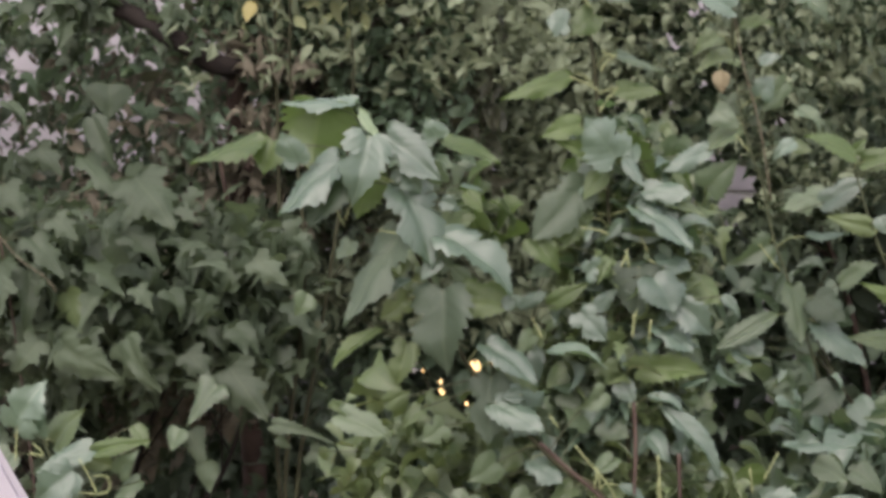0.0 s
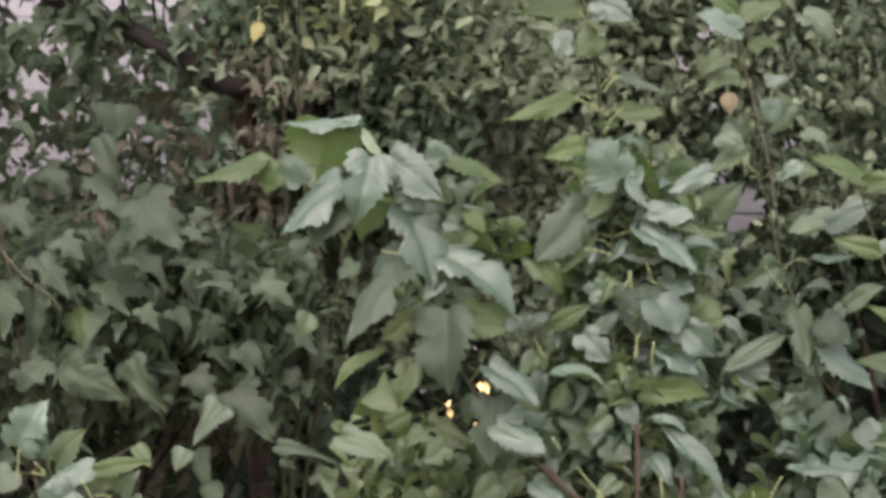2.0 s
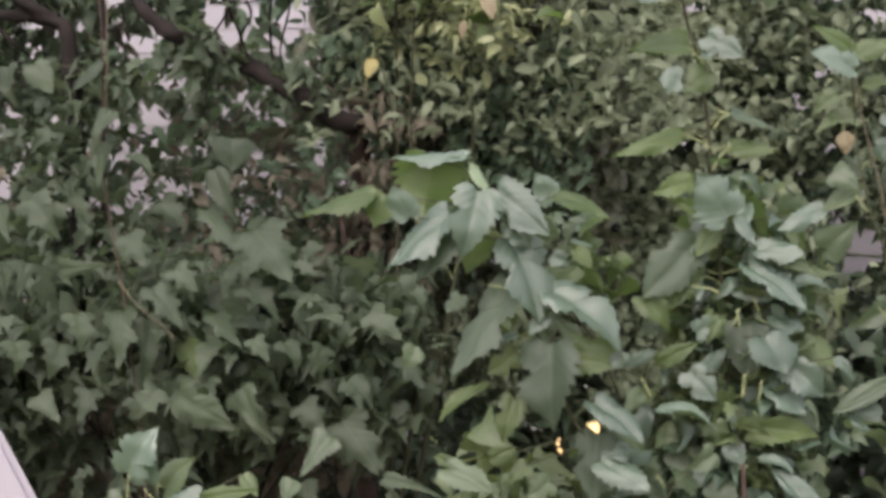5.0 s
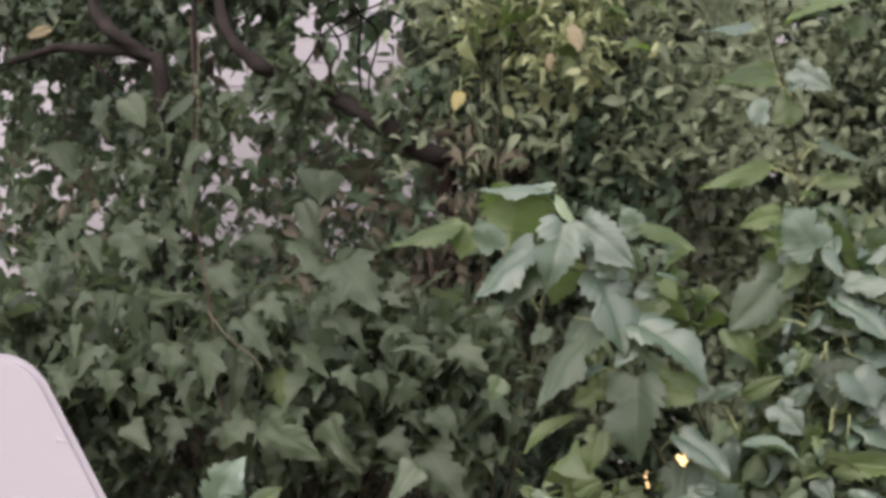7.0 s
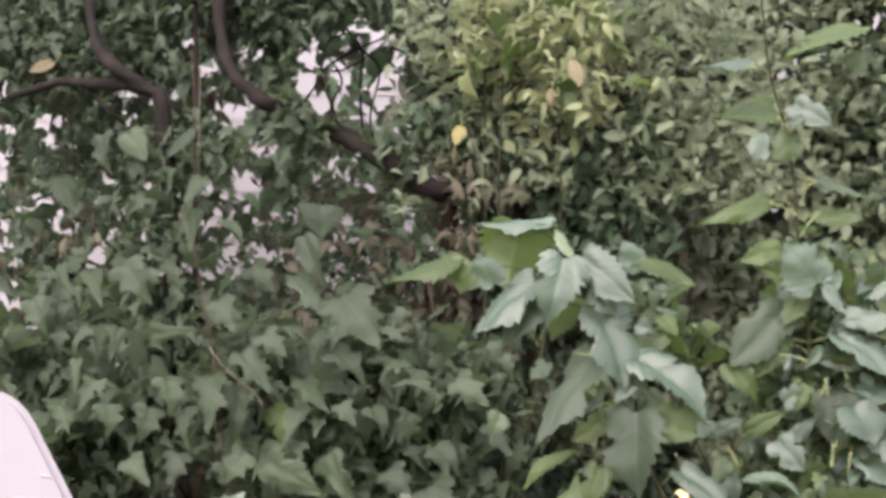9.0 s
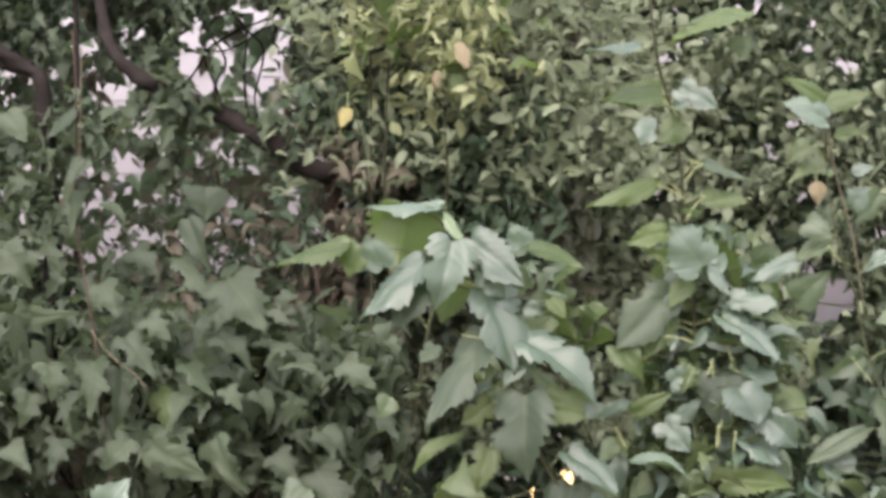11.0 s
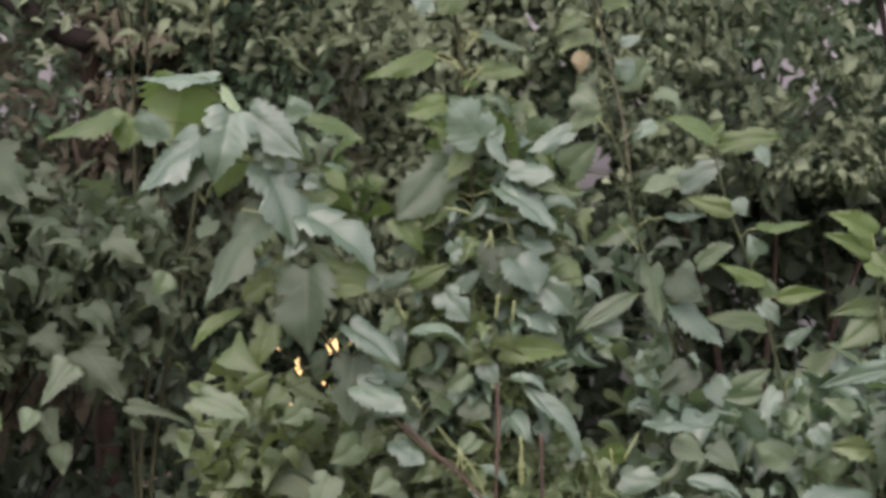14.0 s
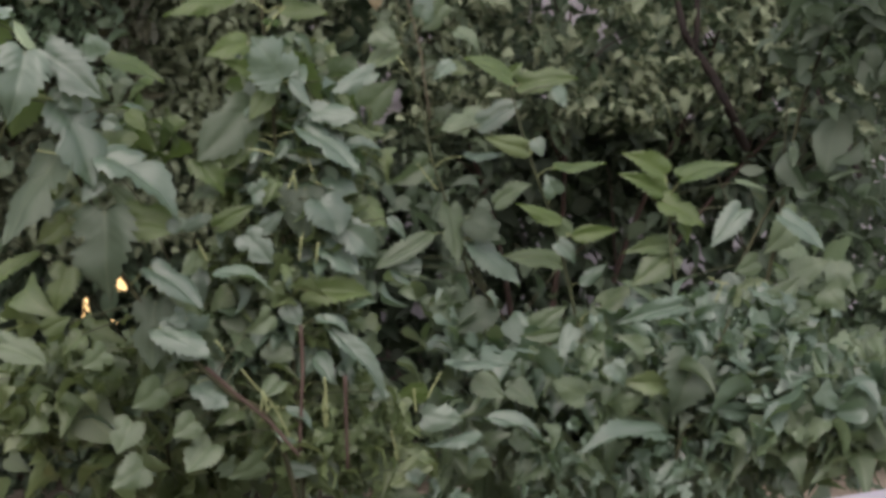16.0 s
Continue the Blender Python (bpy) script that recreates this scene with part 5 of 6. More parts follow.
HOLLOWS = [
    (1.36, 0.76, 0.02, 0.05, 0.05), (1.33, 0.70, 0.03, 0.01, 0.05), (1.51, 1.00, 0.02, 0.02, 0.05), (1.02, 0.71, 0.02, 0.02, 0.05), (1.68, 0.94, 0.37, 0.15, 0.2),
    (1.35, 0.84, 0.15, 0.19, 0.12), (1.67, 0.70, 0.19, 0.09, 0.12), (1.26, 1.00, 0.22, 0.09, 0.2), (0.83, 0.68, 0.10, 0.13, 0.3), (0.75, 0.47, 0.09, 0.09, 0.3),
    (0.821, 0.49, 0.085, 0.12, 0.04), (1.208, 0.45, 0.06, 0.04, 0.05), (1.256, 0.22, 0.04, 0.03, 0.0), (1.10, 0.30, 0.06, 0.05, 0.1), (1.22, 0.66, 0.16, 0.09, 0.25), (1.04, 0.577, 0.103, 0.132, 0.15), (0.936, 0.387, 0.073, 0.073, 0.25), (1.116, 0.768, 0.059, 0.073, 0.3), (1.06, 0.74, 0.10, 0.10, 0.3),
]
# deep shade low down between the two mulberries and the climbing leaves
LOW_HOLLOW = [(-0.51, 0.33, 0.20, 0.14, 0.0), (-0.36, 0.56, 0.07, 0.10, 0.05), (-0.42, 0.44, 0.12, 0.10, 0.03), (-0.75, 0.28, 0.10, 0.07, 0.05)]
TRUNK_GAP = [(-0.525, 1.30, 0.065, 0.20, 0.1)]
# shade under the limbs, where the leaves are thin
UNDER_LIMBS = [(-0.716, 1.157, 0.103, 0.118, 0.3), (-0.873, 1.367, 0.22, 0.088, 0.45), (-1.092, 1.412, 0.176, 0.073, 0.5), (-0.608, 1.024, 0.088, 0.088, 0.4)]
# narrow gaps through which the lit window shows
GLINTS = [(x, z, 0.028, 0.024, 0.0) for x, z in ((0.073, 0.651), (0.100, 0.638), (-0.066, 0.648), (-0.005, 0.585), (0.068, 0.753), (0.062, 0.549), (0.142, 0.482))]
SPECKS = specks(21, 40, -2.15, -0.95, 1.06, 1.85) + specks(23, 9, -0.95, -0.45, 1.25, 1.6) + specks(22, 34, 0.25, 2.3, 1.25, 1.95)


def shrub_root(name, x, y, label, category="shrub"):
    root = new(name)
    root.location = (x, y, 0)
    return tagged(root, label, category)


def limbs(shrub, seed, foot, targets, r0, material, name="branch"):
    """Branches from a foot to each target, each with a few twigs."""
    rnd = random.Random(seed)
    foot = Vector(foot)
    for tgt in targets:
        tgt = Vector(tgt)
        mid = foot.lerp(tgt, 0.5) + Vector((rnd.uniform(-0.1, 0.1), rnd.uniform(-0.08, 0.08), 0.08))
        line = smooth_line([foot, foot.lerp(mid, 0.5) + Vector((rnd.uniform(-0.04, 0.04), 0, 0)), mid, mid.lerp(tgt, 0.55) + Vector((rnd.uniform(-0.05, 0.05), 0, 0.03)), tgt], 5)
        bm = tube(bmesh.new(), line, r0, r0 * 0.3, 7, 0.25)
        for k in range(5):
            s = line[rnd.randrange(6, len(line) - 1)]
            e = s + Vector((rnd.uniform(-0.3, 0.3), rnd.uniform(-0.2, 0.15), rnd.uniform(0.05, 0.35)))
            tube(bm, smooth_line([s, s.lerp(e, 0.5) + Vector((0, 0, 0.04)), e], 3), r0 * 0.3, r0 * 0.1, 5, 0.2)
        part(name, bm, material, shrub)


vine_shrub = shrub_root("broadleaf_shrub", -0.76, 3.75, "dense shrub of drooping grey-green pointed leaves", "shrub")
foliage(vine_shrub, 100, [(-0.70, 3.50, 0.81, 0.31, 0.30, 0.20, 1500), (-0.40, 3.50, 0.86, 0.18, 0.25, 0.16, 560), (-0.87, 3.50, 0.91, 0.24, 0.30, 0.18, 850), (-1.21, 3.60, 0.81, 0.31, 0.30, 0.25, 1250), (-0.51, 3.45, 0.74, 0.24, 0.25, 0.12, 360), (-0.82, 3.50, 0.62, 0.24, 0.25, 0.17, 420), (-0.37, 3.50, 0.72, 0.12, 0.20, 0.10, 160), (-1.34, 3.60, 0.52, 0.31, 0.30, 0.21, 600), (-0.63, 3.60, 1.01, 0.14, 0.20, 0.09, 240), (-1.15, 3.80, 1.08, 0.32, 0.30, 0.14, 420), (-1.47, 3.70, 0.99, 0.23, 0.30, 0.20, 420), (-0.72, 3.60, 0.39, 0.49, 0.30, 0.14, 500)],
        "lobed", "v", 0.06, 0.74, 0.85, 300, (0.0, -0.5, 0.85), -0.06, [*END_GAPS, (-1.77, 1.12, 0.07, 0.07, 0.1), (-1.82, 1.57, 0.03, 0.06, 0.2), (-0.705, 0.496, 0.05, 0.13, 0.06), (-0.27, 0.52, 0.09, 0.05, 0.1), (-0.62, 0.34, 0.17, 0.04, 0.1), (-0.30, 0.57, 0.10, 0.10, 0.06), (-0.42, 0.50, 0.14, 0.07, 0.08), (-0.535, 0.60, 0.06, 0.06, 0.12), (-0.78, 0.34, 0.12, 0.08, 0.1)] + LOW_HOLLOW + UNDER_LIMBS, 1.3)
# added brown layer behind the drooping leaves, brightening the black gaps
foliage(vine_shrub, 101, [(-1.02, 3.84, 0.76, 0.66, 0.05, 0.50, -2800)],
        "narrow", "r", 0.05, 0.42, 0.9, 0, (0.0, -0.7, 0.75), -0.9, TREE_GAPS + LOW_HOLLOW)
# added dark leaves that stand in for the shade inside the hollow
foliage(vine_shrub, 102, [(-0.52, 4.02, 0.36, 0.32, 0.08, 0.26, -420)],
        "ovate", "d", 0.05, 0.6, 0.9, 0, (0.0, -0.5, 0.85), -0.6)
# darker bark than usual: the gap's shade is put into these stems
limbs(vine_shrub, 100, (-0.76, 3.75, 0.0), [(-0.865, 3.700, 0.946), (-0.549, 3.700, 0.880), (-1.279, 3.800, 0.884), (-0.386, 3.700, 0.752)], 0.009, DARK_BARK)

back_tree = shrub_root("small_tree", -0.50, 4.15, "small tree with a brown trunk and dark crooked limbs", "tree")
foliage(back_tree, 200, [(-0.99, 3.93, 1.59, 0.80, 0.15, 0.60, -12500), (-1.13, 4.45, 1.68, 0.91, 0.25, 0.68, -3600)],
        "ovate", "d", 0.037, 0.58, 0.85, 150, (0.0, -0.7, 0.75), 0.0, TREE_GAPS + TRUNK_GAP)
foliage(back_tree, 201, [(-0.98, 3.89, 1.58, 0.80, 0.14, 0.60, -9800)],
        "lobed", "v", 0.042, 0.66, 0.8, 150, (0.0, -0.7, 0.75), -0.05, TREE_GAPS + TRUNK_GAP, 1.3)
foliage(back_tree, 202, [(-1.48, 3.90, 1.30, 0.29, 0.15, 0.17, 260), (-1.02, 3.90, 1.24, 0.27, 0.12, 0.12, 150)],
        "lobed", "v", 0.062, 0.72, 0.68, 150, (0.0, -0.5, 0.85), -0.1, TREE_GAPS, 1.3)
foliage(back_tree, 203, [(-0.36, 3.66, 1.36, 0.10, 0.08, 0.05, 90), (-0.47, 3.70, 1.40, 0.12, 0.08, 0.07, 50), (-0.30, 3.66, 1.18, 0.10, 0.06, 0.05, 30), (-0.40, 3.70, 1.24, 0.06, 0.06, 0.12, 60)],
        "narrow", "r", 0.04, 0.36, 0.8, 60, (0.0, -0.5, 0.85), -0.3, [])
foliage(back_tree, 204, [(-0.59, 3.62, 1.44, 0.11, 0.06, 0.05, 25), (-0.78, 3.60, 1.50, 0.10, 0.06, 0.07, 50), (-1.02, 3.62, 1.43, 0.14, 0.06, 0.10, 60), (-0.45, 3.70, 1.03, 0.08, 0.08, 0.10, 25), (-1.10, 3.62, 1.26, 0.09, 0.06, 0.13, 70)],
        "lobed", "v", 0.055, 0.7, 0.85, 100, (0.0, -0.5, 0.85), -0.4, [], 1.3)
# brown filler put behind the tree's leaves to lift their dark gaps
foliage(back_tree, 205, [(-1.05, 4.14, 1.58, 0.90, 0.05, 0.62, -4200)],
        "narrow", "r", 0.05, 0.42, 0.9, 0, (0.0, -0.7, 0.75), -0.8, TREE_GAPS)
part("trunk", tube(bmesh.new(), smooth_line([(-0.500, 4.420, -0.141), (-0.490, 4.250, 0.595), (-0.471, 3.940, 0.982), (-0.469, 3.880, 1.207), (-0.470, 3.830, 1.374), (-0.460, 3.960, 1.591), (-0.433, 4.110, 1.882)], 6), 0.034, 0.02, 9, 0.3), BARK, back_tree)
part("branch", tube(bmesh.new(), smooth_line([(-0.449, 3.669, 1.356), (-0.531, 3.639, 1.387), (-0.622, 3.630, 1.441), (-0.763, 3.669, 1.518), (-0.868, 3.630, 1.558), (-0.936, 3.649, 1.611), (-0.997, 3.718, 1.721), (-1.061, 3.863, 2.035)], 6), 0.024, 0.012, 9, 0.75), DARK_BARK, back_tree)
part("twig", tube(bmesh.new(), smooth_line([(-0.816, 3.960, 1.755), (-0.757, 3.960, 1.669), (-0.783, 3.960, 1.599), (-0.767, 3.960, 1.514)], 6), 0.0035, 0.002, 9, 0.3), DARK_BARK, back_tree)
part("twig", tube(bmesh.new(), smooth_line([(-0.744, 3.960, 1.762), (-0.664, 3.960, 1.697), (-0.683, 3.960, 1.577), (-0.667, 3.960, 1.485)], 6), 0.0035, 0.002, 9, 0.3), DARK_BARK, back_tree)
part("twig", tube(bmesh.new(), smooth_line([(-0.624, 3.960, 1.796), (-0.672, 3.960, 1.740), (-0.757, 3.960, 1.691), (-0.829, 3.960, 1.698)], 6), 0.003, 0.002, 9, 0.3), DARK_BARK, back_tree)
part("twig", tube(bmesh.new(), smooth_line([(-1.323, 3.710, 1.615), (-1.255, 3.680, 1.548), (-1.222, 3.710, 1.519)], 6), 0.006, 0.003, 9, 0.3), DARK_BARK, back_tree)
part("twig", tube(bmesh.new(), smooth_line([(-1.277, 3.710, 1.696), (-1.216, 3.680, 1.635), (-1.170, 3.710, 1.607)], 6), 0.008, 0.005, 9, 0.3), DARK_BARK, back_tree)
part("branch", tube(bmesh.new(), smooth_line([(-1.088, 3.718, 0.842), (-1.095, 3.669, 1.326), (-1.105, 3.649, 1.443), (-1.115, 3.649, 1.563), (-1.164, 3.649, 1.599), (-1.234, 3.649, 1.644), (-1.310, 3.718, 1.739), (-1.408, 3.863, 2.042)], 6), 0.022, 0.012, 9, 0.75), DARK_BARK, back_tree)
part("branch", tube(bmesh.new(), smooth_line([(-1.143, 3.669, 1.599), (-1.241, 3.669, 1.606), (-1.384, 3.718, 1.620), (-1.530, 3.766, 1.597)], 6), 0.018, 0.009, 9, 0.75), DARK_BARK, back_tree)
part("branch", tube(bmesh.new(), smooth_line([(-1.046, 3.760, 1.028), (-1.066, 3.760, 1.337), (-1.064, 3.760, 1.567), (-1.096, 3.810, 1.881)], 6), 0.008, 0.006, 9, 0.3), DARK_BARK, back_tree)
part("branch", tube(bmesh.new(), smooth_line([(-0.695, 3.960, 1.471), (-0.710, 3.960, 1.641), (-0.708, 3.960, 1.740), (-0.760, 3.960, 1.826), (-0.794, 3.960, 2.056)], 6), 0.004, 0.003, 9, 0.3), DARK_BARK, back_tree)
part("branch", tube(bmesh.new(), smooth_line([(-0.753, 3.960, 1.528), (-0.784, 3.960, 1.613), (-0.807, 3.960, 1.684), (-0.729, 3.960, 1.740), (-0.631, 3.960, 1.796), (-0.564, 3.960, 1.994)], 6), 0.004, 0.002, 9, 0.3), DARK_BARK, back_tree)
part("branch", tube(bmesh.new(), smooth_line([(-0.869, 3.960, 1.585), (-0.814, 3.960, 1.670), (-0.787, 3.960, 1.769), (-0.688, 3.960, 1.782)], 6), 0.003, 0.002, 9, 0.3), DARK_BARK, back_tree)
part("branch", tube(bmesh.new(), smooth_line([(-0.441, 3.760, 1.135), (-0.341, 3.810, 1.280), (-0.242, 3.910, 1.394), (-0.139, 4.060, 1.535)], 6), 0.01, 0.005, 9, 0.3), BARK, back_tree)
part("branch", tube(bmesh.new(), smooth_line([(-0.467, 3.860, 0.916), (-0.486, 3.760, 1.071), (-0.498, 3.760, 1.135), (-0.524, 3.810, 1.216)], 6), 0.006, 0.004, 9, 0.3), BARK, back_tree)
STEMS[back_tree.name] = [Vector((-0.379, 3.330, 1.486))]
leaf(back_tree, "w", "F", (-0.374, 3.300, 1.450), (-0.384, 3.280, 1.406), 0.030, "ovate")
STEMS[back_tree.name] = [Vector((-1.317, 3.530, 1.656))]
leaf(back_tree, "t", "F", (-1.317, 3.500, 1.626), (-1.373, 3.480, 1.606), 0.026)

yellow_bush = shrub_root("yellow_green_shrub", -0.31, 3.60, "pale yellow-green shrub with fading leaves", "shrub")
foliage(yellow_bush, 300, [(-0.24, 3.55, 1.66, 0.17, 0.15, 0.16, -800), (-0.24, 3.55, 1.60, 0.30, 0.15, 0.20, 160)],
        "narrow", "y", 0.036, 0.38, 0.85, 280, (0.0, -0.5, 0.85), -0.25, [], 0.4)
foliage(yellow_bush, 301, [(-0.14, 3.66, 1.60, 0.42, 0.18, 0.28, -2600)],
        "narrow", "b", 0.036, 0.45, 0.8, 100, (0.0, -0.5, 0.85), -0.2, TREE_GAPS + TRUNK_GAP, 0.4)
foliage(yellow_bush, 302, [(-0.16, 3.48, 1.64, 0.24, 0.08, 0.14, 26)],
        "ovate", "l", 0.06, 0.6, 0.8, 26, (0.0, -0.5, 0.85), -1.0, [])
foliage(yellow_bush, 303, [(-0.26, 3.86, 1.46, 0.40, 0.04, 0.36, -1700)],
        "narrow", "o", 0.05, 0.42, 0.9, 0, (0.0, -0.7, 0.75), -0.6, TREE_GAPS + TRUNK_GAP)
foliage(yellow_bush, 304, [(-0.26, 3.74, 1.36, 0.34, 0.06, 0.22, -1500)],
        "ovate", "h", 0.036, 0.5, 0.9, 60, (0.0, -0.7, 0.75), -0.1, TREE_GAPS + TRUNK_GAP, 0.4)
limbs(yellow_bush, 300, (-0.31, 3.60, 0.0), [(-0.315, 3.550, 1.609), (-0.194, 3.550, 1.535), (-0.367, 3.600, 1.803)], 0.006, STEM)
STEMS[yellow_bush.name] = [Vector((-0.152, 3.330, 1.617))]
leaf(yellow_bush, "t", "F", (-0.152, 3.300, 1.587), (-0.131, 3.280, 1.528), 0.029)
STEMS[yellow_bush.name] = [Vector((-0.190, 3.330, 1.557))]
leaf(yellow_bush, "t", "F", (-0.190, 3.300, 1.527), (-0.195, 3.280, 1.489), 0.018)

centre_hedge = shrub_root("small_leaved_hedge", 0.10, 4.70, "dense hedge of small dark green leaves", "hedge")
foliage(centre_hedge, 400, [(0.15, 4.14, 1.52, 0.49, 0.10, 0.74, -12000)],
        "heart", "b", 0.034, 0.62, 0.62, 300, (0.0, -0.7, 0.75), -0.55, RIGHT_GAPS)
# inner layers in the shade-dark leaf, so the depth of the hedge goes dark
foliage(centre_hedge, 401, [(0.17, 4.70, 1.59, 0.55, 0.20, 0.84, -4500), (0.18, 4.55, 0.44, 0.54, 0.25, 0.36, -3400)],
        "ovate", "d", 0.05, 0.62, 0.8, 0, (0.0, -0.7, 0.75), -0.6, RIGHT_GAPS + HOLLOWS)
# filler sheet behind the front leaves, in the lightened leaf to brighten the gaps
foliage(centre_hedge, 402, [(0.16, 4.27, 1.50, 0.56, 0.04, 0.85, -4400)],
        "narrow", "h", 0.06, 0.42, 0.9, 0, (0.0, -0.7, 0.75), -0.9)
limbs(centre_hedge, 400, (0.10, 4.70, 0.0), [(-0.033, 4.600, 1.486), (0.184, 4.600, 1.170), (0.369, 4.700, 1.655), (-0.160, 4.700, 1.740)], 0.012, BARK)

right_hedge = shrub_root("open_hedge", 1.30, 4.70, "loose hedge with light showing between its leaves", "hedge")
foliage(right_hedge, 500, [(1.39, 4.06, 1.62, 0.87, 0.11, 0.56, -8000), (1.55, 4.55, 1.69, 0.97, 0.25, 0.63, -3200)],
        "ovate", "b", 0.036, 0.56, 0.62, 300, (0.0, -0.7, 0.75), -0.22, RIGHT_GAPS + HOLLOWS)
foliage(right_hedge, 501, [(1.38, 4.05, 1.61, 0.87, 0.12, 0.57, -6500), (1.21, 4.10, 1.03, 0.17, 0.20, 0.08, 120), (1.56, 4.10, 1.01, 0.18, 0.20, 0.07, 120), (1.87, 4.10, 0.99, 0.17, 0.20, 0.10, 120), (0.86, 4.10, 1.00, 0.15, 0.20, 0.10, 140)],
        "lobed", "v", 0.040, 0.6, 0.9, 150, (0.0, -0.7, 0.75), -0.2, RIGHT_GAPS + HOLLOWS, 1.3)
# low part coloured darker to imitate the shaded hollow
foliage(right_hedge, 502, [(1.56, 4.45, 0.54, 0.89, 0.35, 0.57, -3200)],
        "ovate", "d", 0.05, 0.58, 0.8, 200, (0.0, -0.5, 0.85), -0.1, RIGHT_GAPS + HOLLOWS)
# lightened filler behind the loose hedge, lifting the shade between its leaves
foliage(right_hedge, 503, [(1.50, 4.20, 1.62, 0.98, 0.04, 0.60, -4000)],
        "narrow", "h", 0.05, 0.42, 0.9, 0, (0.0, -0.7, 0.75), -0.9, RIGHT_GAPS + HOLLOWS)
limbs(right_hedge, 500, (1.30, 4.70, 0.0), [(0.894, 4.600, 1.479), (1.365, 4.600, 1.396), (1.837, 4.600, 1.392), (2.149, 4.600, 1.154)], 0.012, BARK)
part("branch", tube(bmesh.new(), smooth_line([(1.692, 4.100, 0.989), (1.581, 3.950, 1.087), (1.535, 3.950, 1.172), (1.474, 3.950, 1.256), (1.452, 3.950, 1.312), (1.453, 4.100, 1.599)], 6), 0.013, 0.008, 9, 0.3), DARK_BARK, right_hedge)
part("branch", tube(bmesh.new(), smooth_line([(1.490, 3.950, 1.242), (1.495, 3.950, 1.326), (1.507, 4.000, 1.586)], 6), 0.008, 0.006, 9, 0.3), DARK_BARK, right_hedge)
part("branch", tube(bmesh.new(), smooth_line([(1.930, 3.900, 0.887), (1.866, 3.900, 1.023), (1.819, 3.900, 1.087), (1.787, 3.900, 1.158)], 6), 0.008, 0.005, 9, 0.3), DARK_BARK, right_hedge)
STEMS[right_hedge.name] = [Vector((0.628, 3.730, 1.378))]
leaf(right_hedge, "t", "F", (0.628, 3.700, 1.348), (0.627, 3.680, 1.301), 0.040)

back_hedge = shrub_root("background_hedge", 0.21, 5.50, "deep hedge in front of the house, shade put into its dark lower leaves", "hedge")
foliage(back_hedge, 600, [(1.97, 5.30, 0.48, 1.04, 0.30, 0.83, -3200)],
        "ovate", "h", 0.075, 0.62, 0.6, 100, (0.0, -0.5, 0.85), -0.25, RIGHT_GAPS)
# lower left in the darker copy, standing in for deep shade
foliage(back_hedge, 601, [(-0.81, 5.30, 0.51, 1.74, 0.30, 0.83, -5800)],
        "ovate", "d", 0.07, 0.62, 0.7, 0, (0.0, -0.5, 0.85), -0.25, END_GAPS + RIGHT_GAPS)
# upper hedge takes the lightened copy of the dark leaf
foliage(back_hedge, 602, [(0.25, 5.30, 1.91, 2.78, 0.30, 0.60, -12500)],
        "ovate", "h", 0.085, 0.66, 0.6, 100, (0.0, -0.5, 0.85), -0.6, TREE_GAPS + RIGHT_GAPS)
# dense low backing whose dark colour carries the shade near the ground
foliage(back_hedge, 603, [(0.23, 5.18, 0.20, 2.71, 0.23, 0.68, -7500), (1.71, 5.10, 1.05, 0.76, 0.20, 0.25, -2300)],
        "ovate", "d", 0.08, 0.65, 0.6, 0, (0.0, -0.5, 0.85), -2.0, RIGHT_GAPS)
limbs(back_hedge, 600, (0.21, 5.50, 0.0), [(-1.632, 5.400, 0.855), (-0.894, 5.400, 0.849), (0.767, 5.400, 0.835), (1.690, 5.400, 0.827)], 0.014, BARK)

under_growth = shrub_root("mulberry_undergrowth", 0.15, 2.75, "tangled mulberry undergrowth with broad mid-green leaves", "shrub")
foliage(under_growth, 700, [(0.00, 2.68, 0.59, 0.21, 0.14, 0.10, 445), (0.27, 2.62, 0.66, 0.15, 0.12, 0.13, 702), (0.26, 2.55, 0.86, 0.11, 0.10, 0.15, 405), (-0.08, 2.75, 0.56, 0.10, 0.15, 0.08, 202), (0.35, 2.50, 0.53, 0.15, 0.10, 0.08, 175), (0.19, 2.70, 0.45, 0.30, 0.15, 0.09, 391), (-0.12, 2.90, 0.73, 0.08, 0.15, 0.08, 81), (0.13, 2.60, 0.81, 0.10, 0.10, 0.08, 202), (0.06, 2.60, 0.88, 0.08, 0.10, 0.08, 94), (0.14, 2.52, 0.84, 0.10, 0.10, 0.11, 148), (0.18, 2.52, 0.74, 0.10, 0.10, 0.09, 121), (0.31, 2.50, 0.73, 0.09, 0.10, 0.11, 270)],
        "shouldered", "k", 0.039, 0.72, 0.95, 280, (0.0, -0.35, 0.9), -0.2, [(0.02, 0.63, 0.07, 0.06, 0.3), (-0.53, 0.29, 0.26, 0.16, 0.06)])
foliage(under_growth, 701, [(0.23, 2.62, 0.77, 0.13, 0.12, 0.12, 90), (0.10, 2.65, 0.57, 0.18, 0.12, 0.05, 70)],
        "shouldered", "g", 0.052, 0.68, 0.85, 150, (0.0, -0.5, 0.85), -0.2, [])
foliage(under_growth, 702, [(0.26, 2.50, 0.96, 0.09, 0.07, 0.16, 90), (0.06, 2.45, 0.98, 0.07, 0.07, 0.07, 40), (0.35, 2.50, 1.04, 0.05, 0.06, 0.07, 14), (0.20, 2.52, 0.74, 0.16, 0.08, 0.14, 60)],
        "ovate", "l", 0.044, 0.66, 0.75, 120, (0.0, -0.5, 0.85), -0.3, [])
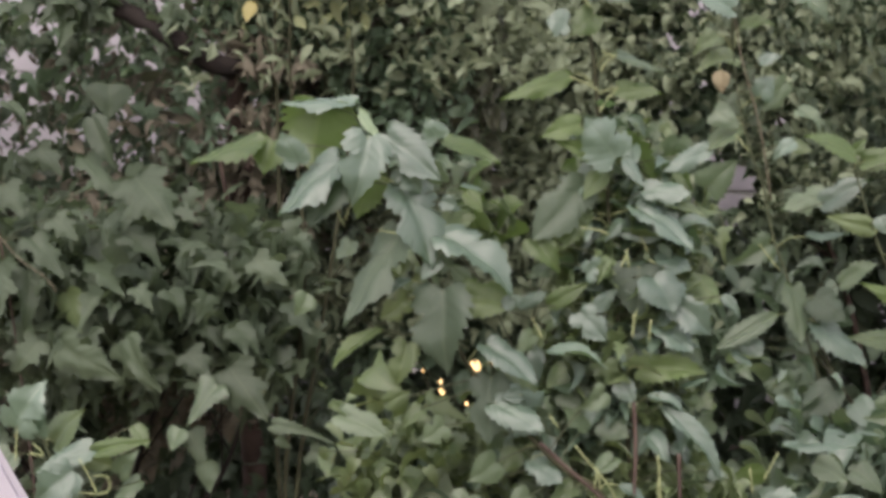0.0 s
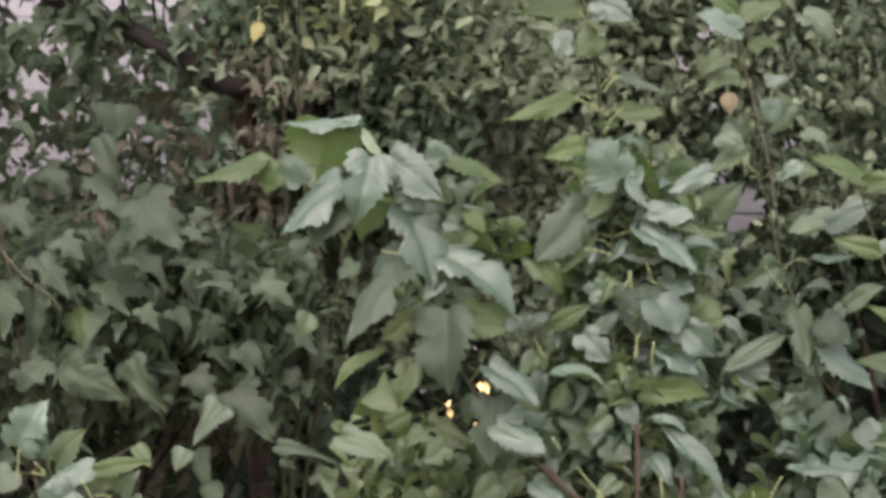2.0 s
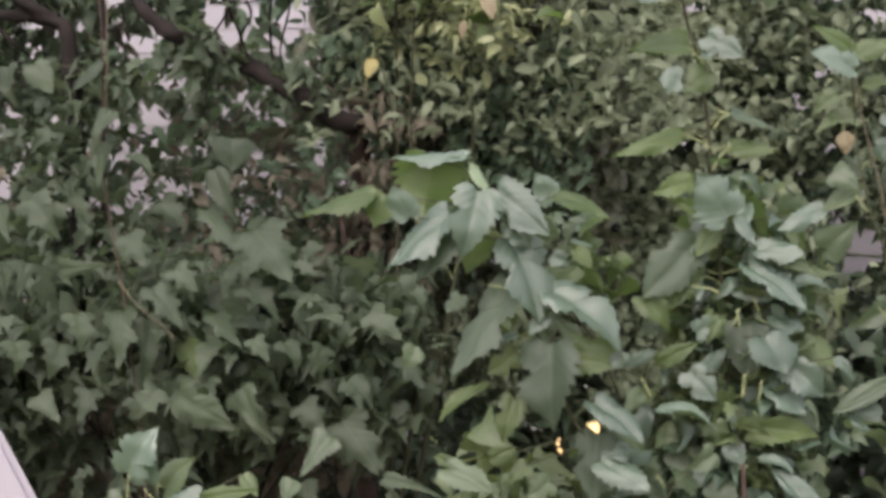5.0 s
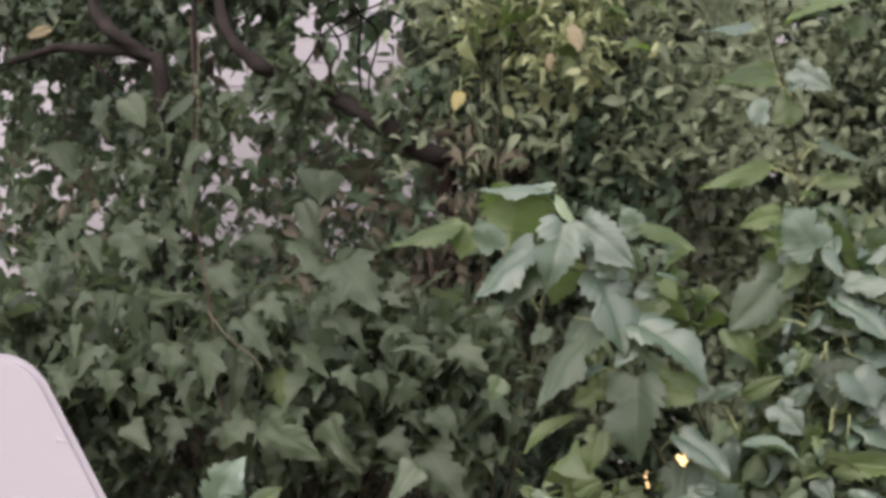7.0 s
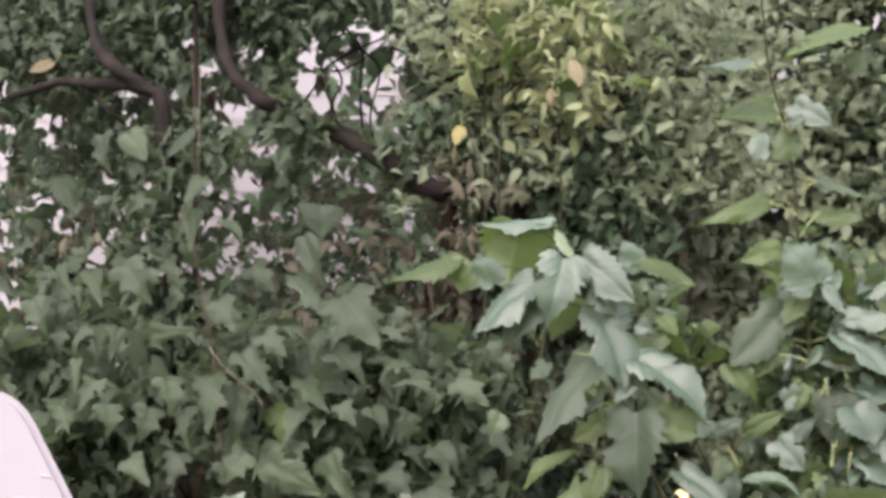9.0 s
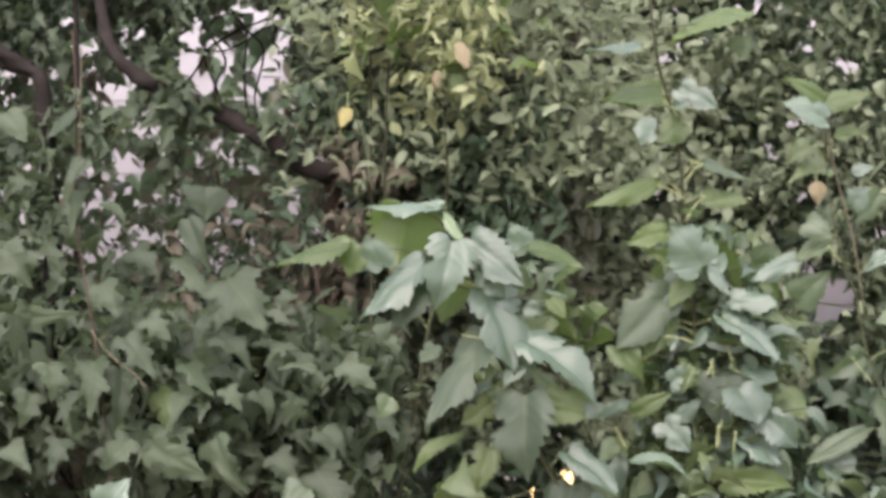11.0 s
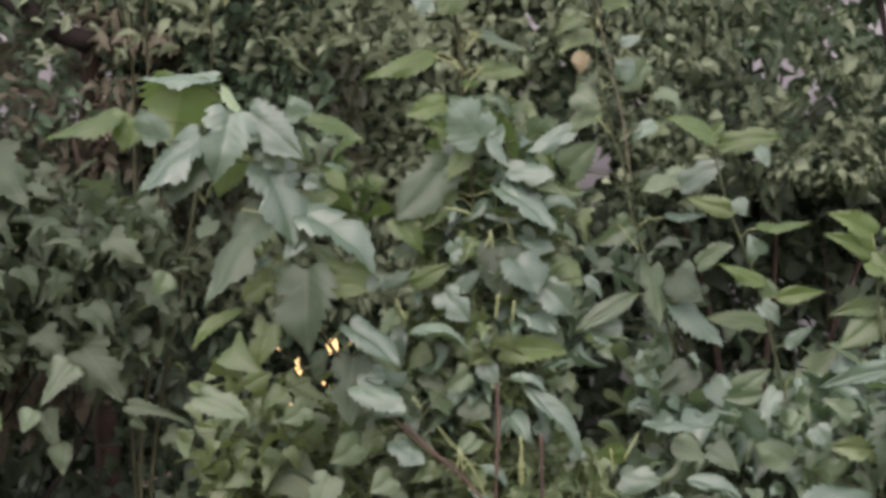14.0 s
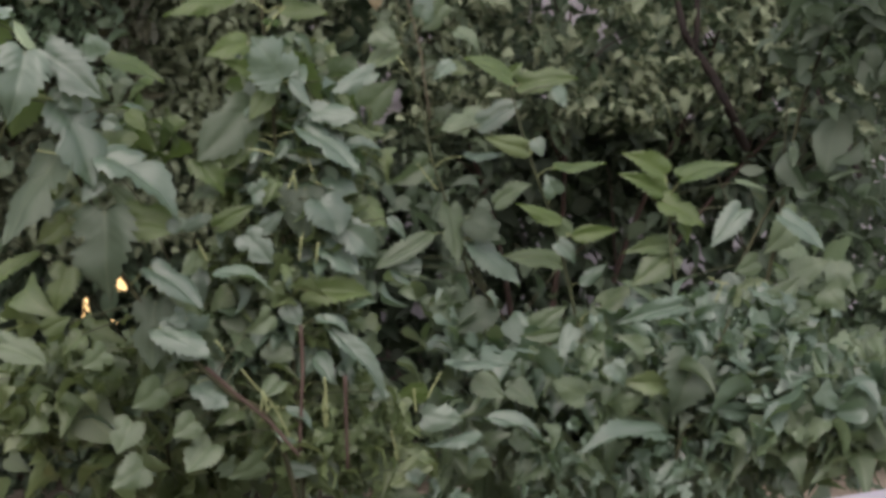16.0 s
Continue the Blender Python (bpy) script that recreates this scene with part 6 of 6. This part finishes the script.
foliage(under_growth, 703, [(0.27, 2.46, 0.91, 0.09, 0.05, 0.18, 60)],
        "shouldered", "g", 0.05, 0.6, 0.8, 60, (0.0, -0.35, 0.9), -0.3, [])
foliage(under_growth, 704, [(0.27, 2.42, 0.85, 0.11, 0.08, 0.25, 360), (0.07, 2.60, 0.67, 0.14, 0.10, 0.10, 165), (0.15, 2.50, 0.85, 0.09, 0.08, 0.11, 120), (0.35, 2.50, 1.00, 0.08, 0.08, 0.13, 90), (0.33, 2.41, 0.55, 0.14, 0.10, 0.08, 255)],
        "lobed", "k", 0.034, 0.66, 1.0, 200, (0.0, -0.35, 0.9), -0.3, [])
foliage(under_growth, 705, [(0.21, 2.45, 0.40, 0.36, 0.10, 0.04, 260)],
        "shouldered", "m", 0.045, 0.6, 0.9, 0, (0.0, -0.35, 0.9), -0.4, [(-0.50, 0.29, 0.22, 0.12, 0.1)])
foliage(under_growth, 706, [(0.26, 2.52, 0.97, 0.09, 0.08, 0.15, 202), (0.10, 2.60, 0.77, 0.07, 0.10, 0.05, 40), (-0.00, 2.50, 0.93, 0.08, 0.08, 0.07, 54), (0.08, 2.50, 0.92, 0.06, 0.08, 0.08, 47), (0.06, 2.60, 0.58, 0.18, 0.10, 0.12, 94), (0.35, 2.50, 0.79, 0.07, 0.08, 0.10, 40)],
        "shouldered", "k", 0.044, 0.7, 0.62, 80, (0.0, -0.5, 0.85), -0.2, [])
foliage(under_growth, 707, [(0.27, 2.47, 1.00, 0.10, 0.05, 0.16, 80), (0.30, 2.45, 0.80, 0.13, 0.06, 0.16, 70), (0.02, 2.42, 1.00, 0.10, 0.05, 0.10, 26)],
        "deep_lobed", "m", 0.044, 0.7, 0.9, 150, (0.0, -0.5, 0.85), -0.6, [])
foliage(under_growth, 708, [(0.28, 2.40, 0.98, 0.11, 0.05, 0.18, 62), (0.24, 2.40, 0.72, 0.18, 0.06, 0.14, 73)],
        "narrow", "g", 0.048, 0.5, 0.8, 120, (0.0, -0.35, 0.9), -0.6, [])
foliage(under_growth, 709, [(0.20, 2.45, 0.66, 0.20, 0.07, 0.16, 150), (0.30, 2.42, 0.90, 0.10, 0.05, 0.14, 50)],
        "lobed", "m", 0.05, 0.74, 0.9, 180, (0.0, -0.4, 0.9), -0.4, [])
limbs(under_growth, 700, (0.15, 2.75, 0.0), [(0.012, 2.700, 0.619), (0.266, 2.650, 0.713), (0.195, 2.660, 0.840)], 0.005, STEM)

right_shrub = shrub_root("mulberry_shrub", 1.02, 2.95, "broad mulberry shrub with bluish grey-green leaves", "shrub")
foliage(right_shrub, 800, [(0.66, 3.05, 0.65, 0.16, 0.20, 0.16, 170), (0.83, 2.85, 0.54, 0.21, 0.20, 0.12, 260), (1.05, 2.75, 0.59, 0.23, 0.20, 0.11, 330), (1.30, 2.80, 0.63, 0.16, 0.20, 0.18, 260), (0.87, 2.80, 0.41, 0.53, 0.25, 0.11, 420), (1.16, 2.50, 0.52, 0.22, 0.15, 0.05, 170)],
        "shouldered", "m", 0.064, 0.68, 0.9, 300, (0.0, -0.5, 0.85), -0.2, HOLLOWS)
foliage(right_shrub, 801, [(0.66, 3.15, 0.84, 0.13, 0.20, 0.16, 90), (1.35, 3.00, 0.91, 0.15, 0.25, 0.12, 170), (1.41, 2.90, 1.23, 0.13, 0.25, 0.22, 380), (0.82, 3.10, 0.71, 0.13, 0.20, 0.11, 90)],
        "narrow", "d", 0.05, 0.5, 0.85, 250, (0.0, -0.35, 0.9), -0.15, HOLLOWS)
foliage(right_shrub, 802, [(0.65, 2.85, 0.61, 0.15, 0.15, 0.12, 130), (0.84, 2.70, 0.56, 0.23, 0.15, 0.10, 260), (1.08, 2.60, 0.64, 0.22, 0.15, 0.12, 300), (0.86, 2.50, 0.47, 0.38, 0.12, 0.07, 200)],
        "lobed", "g", 0.04, 0.66, 1.0, 250, (0.0, -0.35, 0.9), -0.3, HOLLOWS)
foliage(right_shrub, 813, [(0.81, 2.75, 0.58, 0.24, 0.18, 0.10, 190), (1.05, 2.65, 0.65, 0.24, 0.18, 0.10, 300), (1.14, 2.45, 0.56, 0.20, 0.12, 0.05, 70), (0.66, 3.00, 0.62, 0.13, 0.15, 0.12, 50)],
        "shouldered", "g", 0.058, 0.66, 0.85, 150, (0.0, -0.5, 0.85), -0.2, HOLLOWS)
foliage(right_shrub, 804, [(0.84, 2.58, 0.54, 0.26, 0.12, 0.14, 260), (1.10, 2.52, 0.58, 0.24, 0.12, 0.14, 240)],
        "hastate", "m", 0.046, 0.7, 0.95, 260, (0.0, -0.4, 0.9), -0.2, HOLLOWS)
limbs(right_shrub, 800, (1.02, 2.95, 0.0), [(0.672, 3.100, 0.776), (0.870, 2.950, 0.631), (1.153, 2.900, 0.624), (1.372, 3.050, 0.981), (1.410, 2.950, 1.282)], 0.007, STEM)


# ---------------------------------------------------------------- white furniture close to the camera


def garden_chair():
    """White plastic garden chair: back panel with rounded upper corners, seat, four legs."""
    chair = new("garden_chair")
    x1, top, slope, y = -0.1442, 0.9365, 0.571, 0.45
    chair.location = (x1 - 0.2, y + 0.2, 0)
    tagged(chair, "white plastic garden chair with a rounded back", "chair")
    wide = 0.40
    right = [(x1, top), (x1 + slope * 0.10, top - 0.10), (x1 + slope * 0.10 + 0.015, top - 0.25), (x1 + slope * 0.10 + 0.015, 0.44)]
    left = [(2 * x1 - wide - x, z) for x, z in right]
    # round the two upper corners
    r = 0.0115

    def rounded(a, b, c):
        a, b, c = Vector(a), Vector(b), Vector(c)
        p, q = b + (a - b).normalized() * r, b + (c - b).normalized() * r
        return [tuple((1 - t) ** 2 * p + 2 * t * (1 - t) * b + t * t * q) for t in (0, 0.2, 0.4, 0.6, 0.8, 1)]

    ring = rounded(left[0], right[0], right[1]) + right[1:] + left[:0:-1] + rounded(left[1], left[0], right[0])
    bm = bmesh.new()
    face = bm.faces.new([bm.verts.new((x, y, z)) for x, z in ring])
    made = bmesh.ops.extrude_face_region(bm, geom=[face])["geom"]
    for v in made:
        if isinstance(v, bmesh.types.BMVert):
            v.co.y += 0.004
    bmesh.ops.recalc_face_normals(bm, faces=bm.faces)
    bmesh.ops.bevel(bm, geom=[e for e in bm.edges if abs(e.verts[0].co.y - e.verts[1].co.y) < 1e-6], offset=0.0018, segments=4, affect="EDGES")
    part("backrest", bm, PLASTIC, chair)
    xl, xr = left[-1][0], right[-1][0]
    part("seat", block(bmesh.new(), (xl, y + 0.006, 0.41), (xr, y + 0.43, 0.435), 0.008), PLASTIC, chair)
    for lx in (xl + 0.02, xr - 0.06):
        for ly in (y + 0.02, y + 0.38):
            part("leg", block(bmesh.new(), (lx, ly, 0.0), (lx + 0.04, ly + 0.04, 0.41), 0.006), PLASTIC, chair)
    mx, mz = -0.1334, 0.9115
    sc = bmesh.new()
    tube(sc, [Vector((mx - 0.0018, y - 0.0001, mz + 0.0004)), Vector((mx, y - 0.0002, mz)), Vector((mx + 0.0018, y - 0.0001, mz - 0.0005))], 0.0005, 0.0002, 6)
    part("scuff", sc, SCUFF, chair, "small grey scuff mark")
    return chair


garden_chair()


def garden_table():
    """White garden table: slab top with rounded edges, apron and four legs."""
    table = new("garden_table")
    m = pose(0.441, 1.042, 0, 0, 0, 21.0)
    tagged(table, "white painted garden table standing before the shrubs", "table")
    table.matrix_world = m
    x0, x1, y0, y1 = -0.12, 0.78, -0.5, 0.0

    def add(name, lo, hi, bevel):
        bm = block(bmesh.new(), lo, hi, bevel)
        ob = part(name, bm, PLASTIC, table)
        ob.matrix_parent_inverse = Matrix.Identity(4)

    add("tabletop", (x0, y0, 0.715), (x1, y1, 0.74), 0.006)
    for lo, hi in (((x0 + 0.05, y0 + 0.05, 0.65), (x1 - 0.05, y0 + 0.07, 0.714)), ((x0 + 0.05, y1 - 0.07, 0.65), (x1 - 0.05, y1 - 0.05, 0.714))):
        add("apron", lo, hi, 0.003)
    for lx in (x0 + 0.04, x1 - 0.08):
        for ly in (y0 + 0.03, y1 - 0.07):
            add("leg", (lx + 0.012, ly + 0.022, 0.0), (lx + 0.05, ly + 0.048, 0.65), 0.005)


garden_table()
